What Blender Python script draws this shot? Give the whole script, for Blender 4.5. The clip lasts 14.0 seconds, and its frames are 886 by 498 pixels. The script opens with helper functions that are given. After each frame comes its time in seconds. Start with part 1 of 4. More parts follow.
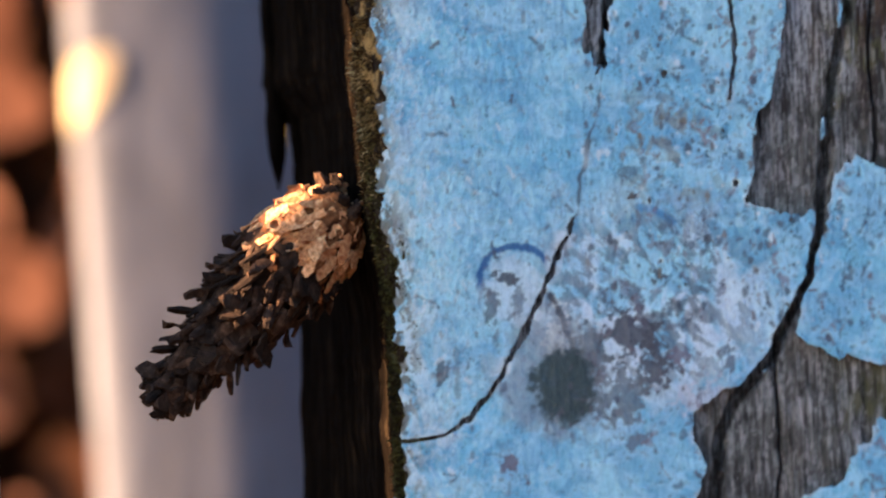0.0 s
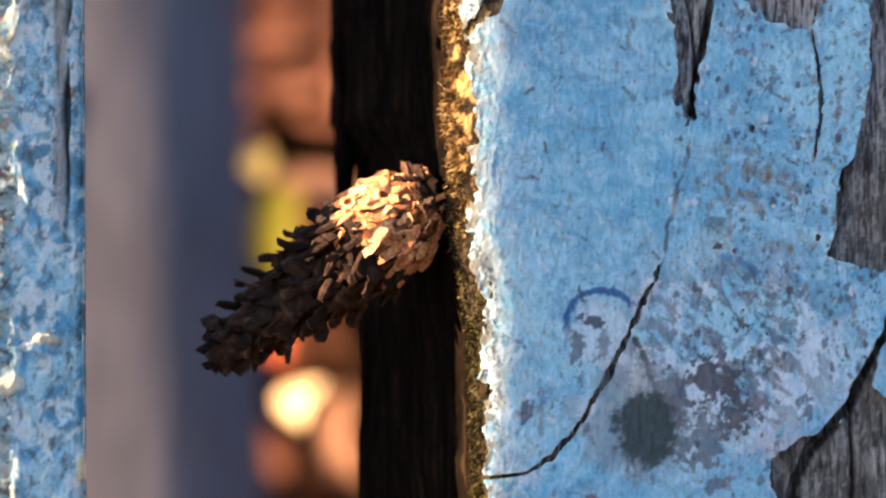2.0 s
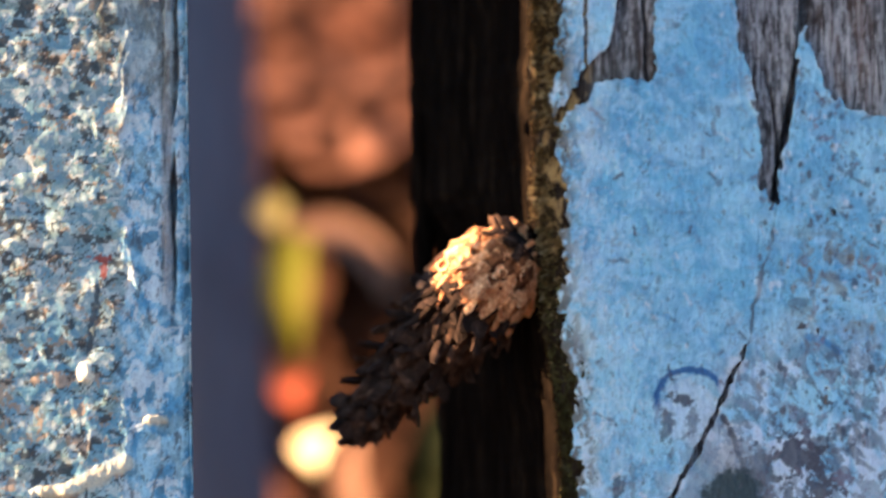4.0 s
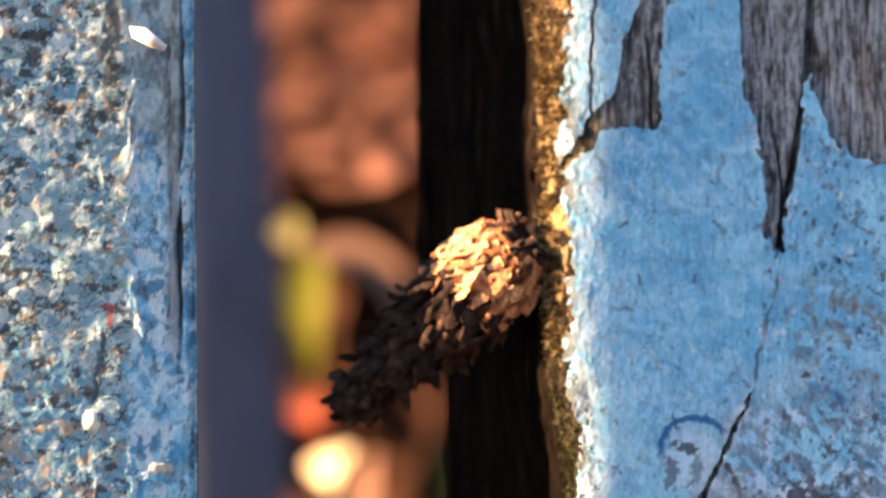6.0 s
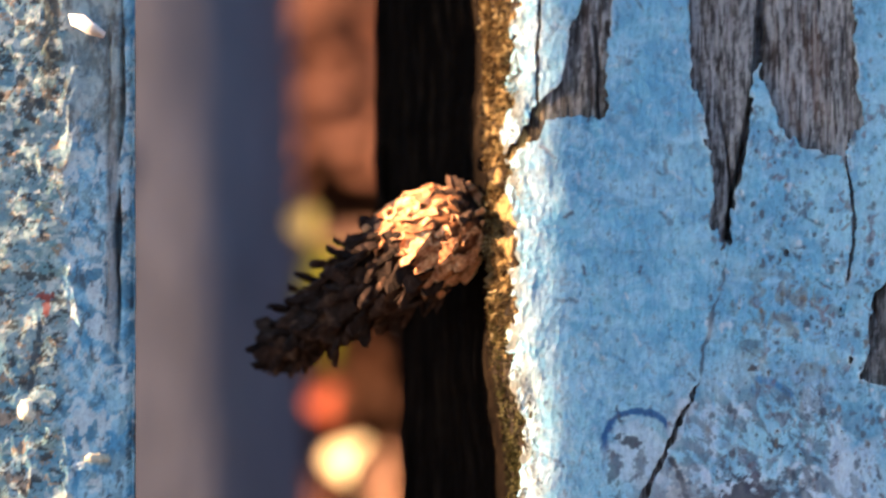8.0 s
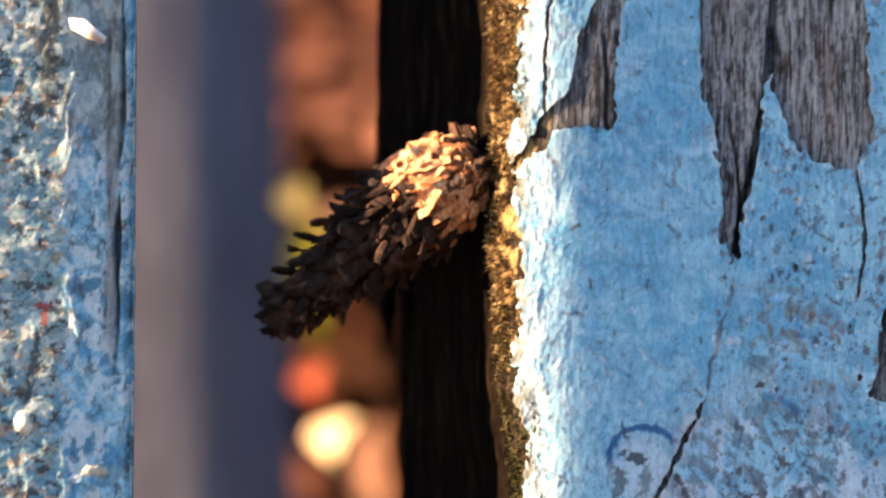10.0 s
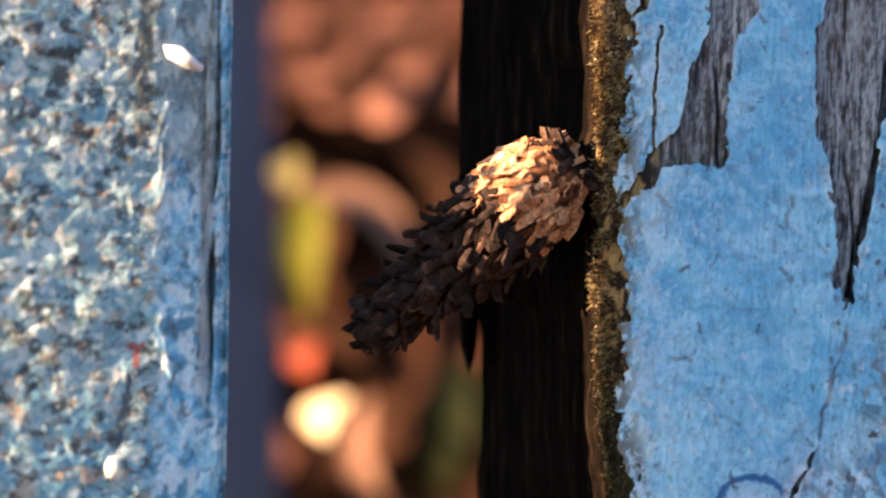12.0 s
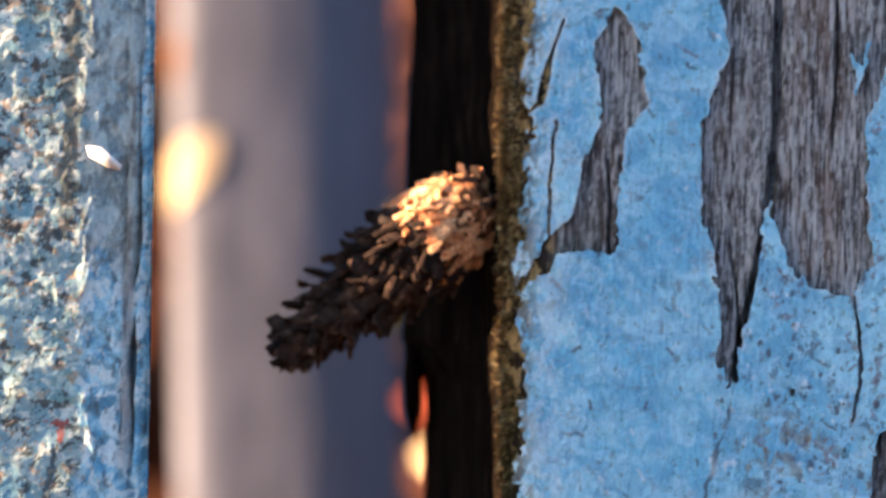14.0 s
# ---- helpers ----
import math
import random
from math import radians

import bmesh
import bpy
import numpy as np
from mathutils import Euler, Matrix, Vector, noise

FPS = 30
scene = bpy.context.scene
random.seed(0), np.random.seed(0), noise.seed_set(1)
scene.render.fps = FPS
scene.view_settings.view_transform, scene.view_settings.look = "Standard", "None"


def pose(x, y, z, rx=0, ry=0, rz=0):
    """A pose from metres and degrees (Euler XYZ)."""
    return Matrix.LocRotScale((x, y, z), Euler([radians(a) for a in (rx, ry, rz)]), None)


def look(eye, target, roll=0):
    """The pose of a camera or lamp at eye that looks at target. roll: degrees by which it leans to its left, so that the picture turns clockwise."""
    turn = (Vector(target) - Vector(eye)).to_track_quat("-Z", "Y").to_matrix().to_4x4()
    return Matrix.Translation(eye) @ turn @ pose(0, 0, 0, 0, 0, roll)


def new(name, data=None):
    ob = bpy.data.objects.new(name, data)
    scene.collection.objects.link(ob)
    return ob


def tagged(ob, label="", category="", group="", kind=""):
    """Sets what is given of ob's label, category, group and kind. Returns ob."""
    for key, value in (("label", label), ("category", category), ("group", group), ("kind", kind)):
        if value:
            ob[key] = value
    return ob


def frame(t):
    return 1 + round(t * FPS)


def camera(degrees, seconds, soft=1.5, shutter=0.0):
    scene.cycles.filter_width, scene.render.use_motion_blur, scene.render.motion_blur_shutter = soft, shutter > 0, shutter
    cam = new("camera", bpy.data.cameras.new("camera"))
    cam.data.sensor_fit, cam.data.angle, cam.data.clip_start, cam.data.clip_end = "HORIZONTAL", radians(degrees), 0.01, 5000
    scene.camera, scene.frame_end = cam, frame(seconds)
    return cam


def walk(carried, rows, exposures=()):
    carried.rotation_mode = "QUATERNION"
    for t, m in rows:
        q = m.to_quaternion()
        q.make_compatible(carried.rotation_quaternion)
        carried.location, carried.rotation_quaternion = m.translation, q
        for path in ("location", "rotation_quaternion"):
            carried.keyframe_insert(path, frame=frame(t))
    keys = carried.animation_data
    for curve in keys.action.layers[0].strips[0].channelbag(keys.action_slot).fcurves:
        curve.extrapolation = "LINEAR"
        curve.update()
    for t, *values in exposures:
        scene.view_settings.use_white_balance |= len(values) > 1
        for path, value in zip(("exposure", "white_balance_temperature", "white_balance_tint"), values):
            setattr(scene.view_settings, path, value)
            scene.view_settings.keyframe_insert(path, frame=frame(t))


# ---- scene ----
# All lengths of the close subject are in millimetres (times MM); the tip of the main paint crack lies at (0, 0, UP).
MM, UP = 0.001, 1.2
cam = camera(20.0, 14.0, soft=2.2)
cam.data.dof.use_dof = True
cam.data.dof.focus_distance = 0.258
cam.data.dof.aperture_fstop = 15.0
STOPS = 3.0
# seconds, place in metres, yaw, pitch, roll
PATH = [
    (0, 0.00318, -0.25045, -0.03737, 4.375, 4.398, -1.664),
    (0.5, 0.00581, -0.24860, -0.04077, 3.021, 4.385, -0.880),
    (1, 0.00311, -0.24923, -0.03301, 2.111, 4.542, 0.148),
    (1.5, -0.01013, -0.25294, -0.03472, 1.176, 4.903, 0.152),
    (2, -0.02134, -0.25668, -0.03841, 0.817, 5.468, 0.310),
    (2.5, -0.02481, -0.25844, -0.04163, 0.559, 5.906, 0.261),
    (3, -0.03316, -0.26030, -0.04485, -0.148, 6.245, -0.138),
    (3.5, -0.03611, -0.26465, -0.03762, -0.270, 5.943, 0.001),
    (6, -0.03426, -0.26725, -0.02795, 0.258, 5.949, 0.173),
    (6.5, -0.02946, -0.26615, -0.03027, 0.936, 5.979, 0.350),
    (7, -0.03128, -0.26579, -0.03114, 1.008, 5.613, 0.404),
    (7.5, -0.03142, -0.26747, -0.02089, 1.007, 5.514, 0.406),
    (8, -0.02068, -0.26413, -0.02786, 1.895, 5.779, 0.579),
    (10.5, -0.02440, -0.25851, -0.02073, 1.150, 4.550, 1.329),
    (11, -0.02863, -0.25267, -0.02182, 0.816, 4.347, 1.565),
    (11.5, -0.04149, -0.25099, -0.00842, -0.057, 3.141, 1.730),
    (12, -0.04257, -0.25185, -0.01050, -0.485, 3.242, 1.787),
    (12.5, -0.03339, -0.25206, -0.00911, -0.478, 3.095, 1.854),
    (13, -0.02042, -0.25373, -0.00311, 1.033, 2.756, 1.949),
    (13.5, -0.01481, -0.26238, -0.00222, 3.102, 3.110, 1.750),
    (14, -0.00484, -0.26839, -0.00366, 5.535, 3.510, 1.884),
]
walk(cam, [(t, pose(x, y, UP + z, 90 + pitch, 0, yaw) @ pose(0, 0, 0, 0, 0, roll)) for t, x, y, z, yaw, pitch, roll in PATH],
     exposures=[(t, STOPS + more, kelvin, 10) for t, more, kelvin in ((0, 0.28, 5400), (1.5, 0.11, 5330), (3.5, 0.11, 5150), (6.5, 0.02, 5150), (8, -0.05, 5220), (11, -0.03, 5100), (12.5, 0.03, 4980), (14, 0.09, 5050))])

# ---- light: a low sun from the side, just in front of the fence, and a clear sky ----
AZ, EL = radians(20), radians(16)
TO_SUN = Vector((-math.cos(AZ) * math.cos(EL), -math.sin(AZ) * math.cos(EL), math.sin(EL)))
world = bpy.data.worlds.new("sky")
scene.world = world
world.use_nodes = True
sky = world.node_tree.nodes.new("ShaderNodeTexSky")
sky.sky_type, sky.sun_disc = "NISHITA", False
sky.sun_elevation, sky.sun_rotation = EL, math.atan2(TO_SUN.x, TO_SUN.y)
world.node_tree.links.new(sky.outputs[0], world.node_tree.nodes["Background"].inputs[0])
world.node_tree.nodes["Background"].inputs[1].default_value = 0.039
sun = new("sun", bpy.data.lights.new("sun", "SUN"))
sun.data.energy, sun.data.angle, sun.data.color = 5.0, radians(0.53), (1.0, 0.56, 0.25)
sun.matrix_world = look(TO_SUN * 10, (0, 0, 0))


# ---- numbers for shapes ----
RNG = np.random.default_rng(7)
TABLE = RNG.random((64, 256, 256))


def vnoise(x, y, seed=0):
    """Smooth noise from 0 to 1 over two coordinates."""
    x, y = np.asarray(x, float), np.asarray(y, float)
    ix, iy = np.floor(x).astype(int), np.floor(y).astype(int)
    fx, fy = x - ix, y - iy
    fx, fy = fx * fx * (3 - 2 * fx), fy * fy * (3 - 2 * fy)
    g = TABLE[seed % 64]
    a, b = g[ix & 255, iy & 255], g[(ix + 1) & 255, iy & 255]
    c, e = g[ix & 255, (iy + 1) & 255], g[(ix + 1) & 255, (iy + 1) & 255]
    return (a * (1 - fx) + b * fx) * (1 - fy) + (c * (1 - fx) + e * fx) * fy


def fbm(x, y, seed=0, octaves=4):
    total, amp, whole = 0.0, 1.0, 0.0
    for n in range(octaves):
        total, whole = total + amp * vnoise(x * 2**n + 17 * n, y * 2**n - 9 * n, seed + n), whole + amp
        amp *= 0.55
    return total / whole


def blots(x, y, seed=0, octaves=4):
    """Like fbm, with its octaves turned against one another and bent, for stains without a direction."""
    bx, by = x + 1.1 * (vnoise(x * 1.3, y * 1.3, seed + 30) - 0.5), y + 1.1 * (vnoise(x * 1.3 + 5, y * 1.3, seed + 31) - 0.5)
    total, amp, whole = 0.0, 1.0, 0.0
    for n in range(octaves):
        c, sn = math.cos(0.7 * n + 0.5), math.sin(0.7 * n + 0.5)
        total, whole = total + amp * vnoise((c * bx - sn * by) * 2**n + 17 * n, (sn * bx + c * by) * 2**n - 9 * n, seed + n), whole + amp
        amp *= 0.6
    return total / whole


def step(a, b, v):
    v = np.clip((v - a) / (b - a), 0, 1)
    return v * v * (3 - 2 * v)


def inside(x, z, corners):
    """Distance to a polygon's edge in mm, positive inside it."""
    near, odd = np.full(np.shape(x), 1e9), np.zeros(np.shape(x), bool)
    for (ax, az), (bx, bz) in zip(corners, corners[1:] + corners[:1]):
        dx, dz = bx - ax, bz - az
        k = np.clip(((x - ax) * dx + (z - az) * dz) / (dx * dx + dz * dz), 0, 1)
        near = np.minimum(near, np.hypot(x - ax - k * dx, z - az - k * dz))
        if dz:
            odd ^= ((az > z) != (bz > z)) & (x < dx * (z - az) / dz + ax)
    return np.where(odd, near, -near)


def from_line(x, z, line):
    """Distance to a broken line, and how far along it (0 to 1) the nearest point lies."""
    near, along = np.full(np.shape(x), 1e9), np.zeros(np.shape(x))
    for n, ((ax, az), (bx, bz)) in enumerate(zip(line, line[1:])):
        dx, dz = bx - ax, bz - az
        k = np.clip(((x - ax) * dx + (z - az) * dz) / (dx * dx + dz * dz), 0, 1)
        far = np.hypot(x - ax - k * dx, z - az - k * dz)
        along = np.where(far < near, (n + k) / (len(line) - 1), along)
        near = np.minimum(near, far)
    return near, along


# ---- materials ----
def material(name, rough=0.8, spec=0.3):
    m = bpy.data.materials.new(name)
    m.use_nodes = True
    b = m.node_tree.nodes["Principled BSDF"]
    b.inputs["Roughness"].default_value, b.inputs["Specular IOR Level"].default_value = rough, spec
    return m, m.node_tree, b


def node(tree, kind, **values):
    n = tree.nodes.new(kind)
    for key, value in values.items():
        n.inputs[key].default_value = value
    return n


def coords(tree, scale):
    """Object coordinates, scaled per axis."""
    tc = tree.nodes.new("ShaderNodeTexCoord")
    mp = tree.nodes.new("ShaderNodeMapping")
    mp.inputs["Scale"].default_value = scale
    tree.links.new(tc.outputs["Object"], mp.inputs["Vector"])
    return mp.outputs["Vector"]


def ramp(tree, fac, stops):
    r = tree.nodes.new("ShaderNodeValToRGB")
    while len(r.color_ramp.elements) < len(stops):
        r.color_ramp.elements.new(0.5)
    for e, (at, colour) in zip(r.color_ramp.elements, stops):
        e.position, e.color = at, (*colour, 1)
    tree.links.new(fac, r.inputs[0])
    return r.outputs[0]


def mixed(tree, kind, fac, a, b):
    m = tree.nodes.new("ShaderNodeMix")
    m.data_type, m.blend_type = "RGBA", kind
    for value, at in ((fac, 0), (a, 6), (b, 7)):
        if hasattr(value, "is_output"):
            tree.links.new(value, m.inputs[at])
        elif at:
            m.inputs[at].default_value = (*value, 1)
        else:
            m.inputs[at].default_value = value
    return m.outputs[2]


def bump(tree, b, height, distance, strength=0.6):
    n = tree.nodes.new("ShaderNodeBump")
    n.inputs["Strength"].default_value, n.inputs["Distance"].default_value = strength, distance
    tree.links.new(height, n.inputs["Height"])
    tree.links.new(n.outputs[0], b.inputs["Normal"])


def grained(name, stops, scale, rough=0.85, relief=0.0003, spec=0.2, detail=8.0, tint=None, blade=None):
    """Fibrous or grained matter: a noise stretched by scale coloured by stops, with a second, finer one."""
    m, tree, b = material(name, rough, spec)
    v = coords(tree, scale)
    n1 = node(tree, "ShaderNodeTexNoise", Scale=1.0, Detail=detail, Roughness=0.65)
    tree.links.new(v, n1.inputs["Vector"])
    n2 = node(tree, "ShaderNodeTexNoise", Scale=5.3, Detail=4.0, Roughness=0.6)
    tree.links.new(v, n2.inputs["Vector"])
    col = ramp(tree, n1.outputs[0], stops)
    fine = ramp(tree, n2.outputs[0], [(0.3, (0.6, 0.6, 0.6)), (0.7, (1.25, 1.25, 1.25))])
    col = mixed(tree, "MULTIPLY", 0.8, col, fine)
    if tint:
        info = tree.nodes.new("ShaderNodeObjectInfo")
        col = mixed(tree, "MULTIPLY", 1.0, col, ramp(tree, info.outputs["Random"], tint))
    if blade:
        one = tree.nodes.new("ShaderNodeNewGeometry")
        col = mixed(tree, "MULTIPLY", 1.0, col, ramp(tree, one.outputs["Random Per Island"], blade))
    tree.links.new(col, b.inputs["Base Color"])
    bump(tree, b, n2.outputs[0], relief)
    return m


def coated(name, rough, spec, grain, relief, strength=0.5, contrast=1.0):
    """A surface whose colour is laid on the mesh as pigment, with fine grain on top."""
    m, tree, b = material(name, rough, spec)
    at = tree.nodes.new("ShaderNodeVertexColor")
    at.layer_name = "pigment"
    v = coords(tree, grain)
    n1 = node(tree, "ShaderNodeTexNoise", Scale=1.0, Detail=6.0, Roughness=0.7)
    tree.links.new(v, n1.inputs["Vector"])
    shade = ramp(tree, n1.outputs[0], [(0.28, (1 - 0.32 * contrast, 1 - 0.30 * contrast, 1 - 0.26 * contrast)), (0.5, (1, 1, 1)), (0.75, (1 + 0.22 * contrast, 1 + 0.2 * contrast, 1 + 0.18 * contrast))])
    tree.links.new(mixed(tree, "MULTIPLY", 0.8, at.outputs[0], shade), b.inputs["Base Color"])
    bump(tree, b, n1.outputs[0], relief, strength)
    return m


WOOD = coated("weathered_wood", 0.85, 0.15, (3800, 3800, 380), 0.0006, 1.0, 1.7)
CASE = coated("silk_case", 0.9, 0.1, (1600, 1600, 1600), 0.0004, 0.9, 1.8)
FLAKE = coated("bleached_paint", 0.7, 0.3, (900, 900, 900), 0.0001)
PAINT = coated("blue_paint", 0.62, 0.3, (2300, 2300, 1500), 0.0003, 0.7, 0.9)
ROUGH_PAINT = coated("rough_paint", 0.65, 0.35, (2200, 2200, 1900), 0.0002, 0.4, 1.2)
# wood coloured near black for the shade on the board's side
SHADED_WOOD = grained("shaded_wood", [(0.32, (0.0010, 0.0007, 0.0005)), (0.55, (0.006, 0.0042, 0.0028)), (0.75, (0.035, 0.024, 0.014))], (1300, 1300, 90), 0.95, 0.0004, 0.02)
MOSS = grained("moss", [(0.3, (0.06, 0.036, 0.012)), (0.48, (0.28, 0.20, 0.072)), (0.7, (0.66, 0.55, 0.29))], (420, 420, 300), 0.85, 0.0002, blade=[(0.0, (0.06, 0.045, 0.03)), (0.45, (0.30, 0.24, 0.18)), (0.7, (0.9, 0.85, 0.7)), (1.0, (1.5, 1.55, 1.7))])
GREEN_MOSS = grained("green_moss", [(0.3, (0.016, 0.013, 0.005)), (0.48, (0.06, 0.055, 0.016)), (0.7, (0.20, 0.18, 0.06))], (420, 420, 300), 0.85, 0.0002, blade=[(0.0, (0.06, 0.05, 0.03)), (0.45, (0.30, 0.26, 0.18)), (0.7, (0.9, 0.88, 0.7)), (1.0, (1.5, 1.55, 1.5))])
CHIP = grained("dead_leaf", [(0.25, (0.009, 0.006, 0.0045)), (0.5, (0.034, 0.022, 0.016)), (0.8, (0.105, 0.068, 0.048))], (1100, 1100, 420), 0.85, 0.0005, 0.15,
               tint=[(0.0, (0.35, 0.33, 0.32)), (0.55, (0.95, 0.88, 0.84)), (0.9, (1.5, 1.35, 1.2)), (1.0, (2.2, 1.9, 1.6))])
# bits of the case's head, coloured paler for the sun on them
SUNLIT_TAN = grained("sunlit_tan_leaf", [(0.25, (0.15, 0.043, 0.014)), (0.42, (0.60, 0.285, 0.12)), (0.65, (0.97, 0.66, 0.355))], (2200, 2200, 1000), 0.75, 0.0008, 0.25,
              tint=[(0.0, (0.24, 0.14, 0.10)), (0.2, (0.70, 0.52, 0.40)), (0.5, (1.0, 0.95, 0.9)), (1.0, (1.3, 1.28, 1.25))])
BARK = grained("bark", [(0.3, (0.088, 0.092, 0.120)), (0.6, (0.120, 0.126, 0.163)), (0.85, (0.152, 0.157, 0.195))], (60, 60, 9), 0.6, 0.001)
SOIL = grained("soil", [(0.3, (0.04, 0.025, 0.015)), (0.6, (0.12, 0.07, 0.04)), (0.8, (0.22, 0.13, 0.06))], (9, 9, 9), 0.95, 0.004)
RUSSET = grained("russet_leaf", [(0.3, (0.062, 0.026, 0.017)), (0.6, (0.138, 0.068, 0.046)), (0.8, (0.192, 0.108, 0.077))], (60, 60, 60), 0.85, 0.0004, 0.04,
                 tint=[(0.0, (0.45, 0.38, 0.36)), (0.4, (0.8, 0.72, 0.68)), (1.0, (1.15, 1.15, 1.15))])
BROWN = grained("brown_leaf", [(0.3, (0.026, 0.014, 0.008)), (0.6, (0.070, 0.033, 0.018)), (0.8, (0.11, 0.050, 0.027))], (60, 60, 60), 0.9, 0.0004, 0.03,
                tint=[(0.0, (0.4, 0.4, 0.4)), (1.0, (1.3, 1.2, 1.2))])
STRAW = grained("straw_leaf", [(0.3, (0.15, 0.080, 0.050)), (0.7, (0.235, 0.135, 0.085))], (60, 60, 60), 0.85, 0.0004, 0.04)
PALE = grained("bleached_leaf", [(0.3, (0.62, 0.47, 0.25)), (0.7, (0.80, 0.66, 0.40))], (60, 60, 60), 0.7, 0.0003, 0.1)
FLECK = grained("sun_fleck", [(0.3, (0.42, 0.33, 0.21)), (0.7, (0.56, 0.46, 0.30))], (60, 60, 60), 0.8, 0.0003, 0.1)
SCARLET = grained("scarlet_leaf", [(0.3, (0.17, 0.037, 0.017)), (0.7, (0.23, 0.056, 0.025))], (60, 60, 60), 0.7, 0.0004, 0.05)
LIME = grained("yellow_green_leaf", [(0.3, (0.06, 0.065, 0.004)), (0.7, (0.12, 0.115, 0.010))], (60, 60, 60), 0.8, 0.0004, 0.05)
GLINT = grained("glint_leaf", [(0.3, (0.11, 0.095, 0.034)), (0.7, (0.15, 0.13, 0.05))], (60, 60, 60), 0.8, 0.0004, 0.05)
GREEN = grained("green_leaf", [(0.3, (0.010, 0.012, 0.004)), (0.7, (0.020, 0.024, 0.008))], (60, 60, 60), 0.8, 0.0004, 0.05)


# ---- building helpers ----
def mesh_of(name, verts, faces, mat, pigment=None, smooth=True):
    me = bpy.data.meshes.new(name)
    me.from_pydata(np.asarray(verts).tolist(), [], np.asarray(faces).tolist() if isinstance(faces, np.ndarray) else faces)
    me.materials.append(mat)
    if pigment is not None:
        layer = me.color_attributes.new("pigment", "FLOAT_COLOR", "POINT")
        layer.data.foreach_set("color", np.c_[pigment, np.ones(len(pigment))].astype(np.float32).ravel())
    me.polygons.foreach_set("use_smooth", [smooth] * len(me.polygons))
    me.update()
    return me


def part(name, me, parent, label=""):
    ob = new(name, me)
    ob.parent = parent
    return tagged(ob, label) if label else ob


def thing(name, x, y, z, label, category, group="", kind=""):
    ob = new(name)
    ob.matrix_basis = pose(x, y, z)
    ob.empty_display_size = 0.01
    return tagged(ob, label, category, group, kind)


def grid_faces(rows, cols, loop=False):
    a = np.arange(rows * cols).reshape(rows, cols)
    if loop:
        a = np.c_[a, a[:, :1]]
    return np.stack([a[:-1, :-1], a[:-1, 1:], a[1:, 1:], a[1:, :-1]], -1).reshape(-1, 4)


def sheet(x, y, z, keep, depth):
    """A film on a grid of points: the kept cells, with a rim that goes back by depth."""
    rows, cols = x.shape
    faces = grid_faces(rows, cols)[keep.ravel()]
    edges = np.concatenate([faces[:, [n, (n + 1) % 4]] for n in range(4)])
    lows, code = np.sort(edges, 1), None
    code = lows[:, 0].astype(np.int64) * (rows * cols) + lows[:, 1]
    _, first, count = np.unique(code, return_index=True, return_counts=True)
    rim = edges[first[count == 1]]
    verts = np.stack([x, y, z], -1).reshape(-1, 3)
    used, back = np.unique(rim, return_inverse=True)
    back = back.reshape(rim.shape) + len(verts)
    under = verts[used] + [0, depth, 0]
    faces = np.concatenate([faces, np.stack([rim[:, 1], rim[:, 0], back[:, 0], back[:, 1]], -1)])
    verts = np.concatenate([verts, under])
    live, where = np.unique(faces, return_inverse=True)
    return verts[live], where.reshape(faces.shape), np.concatenate([np.arange(rows * cols), used])[live]


def patches(cell, least):
    """The joined pieces of a grid of cells, largest first, those of at least so many cells."""
    todo, found = cell.copy(), []
    rows, cols = cell.shape
    for r0, c0 in zip(*np.nonzero(cell)):
        if not todo[r0, c0]:
            continue
        todo[r0, c0], stack, got = False, [(r0, c0)], []
        while stack:
            r, c = stack.pop()
            got.append((r, c))
            for a, b in ((r + 1, c), (r - 1, c), (r, c + 1), (r, c - 1)):
                if 0 <= a < rows and 0 <= b < cols and todo[a, b]:
                    todo[a, b] = False
                    stack.append((a, b))
        if len(got) >= least:
            keep = np.zeros(cell.shape, bool)
            keep[tuple(np.array(got).T)] = True
            found.append(keep)
    return sorted(found, key=lambda k: -k.sum())


def mix(a, b, k):
    k = np.clip(k, 0, 1)[..., None]
    return np.asarray(a) * (1 - k) + np.asarray(b) * k


# ---- ground ----
def build_ground():
    n = 60
    s = np.linspace(-1, 1, n)
    s = np.sign(s) * np.abs(s) ** 3 * 400
    x, y = np.meshgrid(s, s)
    z = (fbm(x * 0.6, y * 0.6, 3) - 0.5) * 0.05
    ob = new("ground", mesh_of("ground", np.stack([x, y, z], -1).reshape(-1, 3), grid_faces(n, n), SOIL))
    tagged(ob, "brown soil strewn with autumn litter behind the fence", "ground", kind="structure")


build_ground()

# heights of the boards: fine where the boards are seen from near, coarse beyond
FINE_Z = np.arange(-56, 52.01, 0.22)
Z_ROWS = np.r_[np.linspace(-1200, -60, 20), FINE_Z, np.linspace(56, 420, 14)]

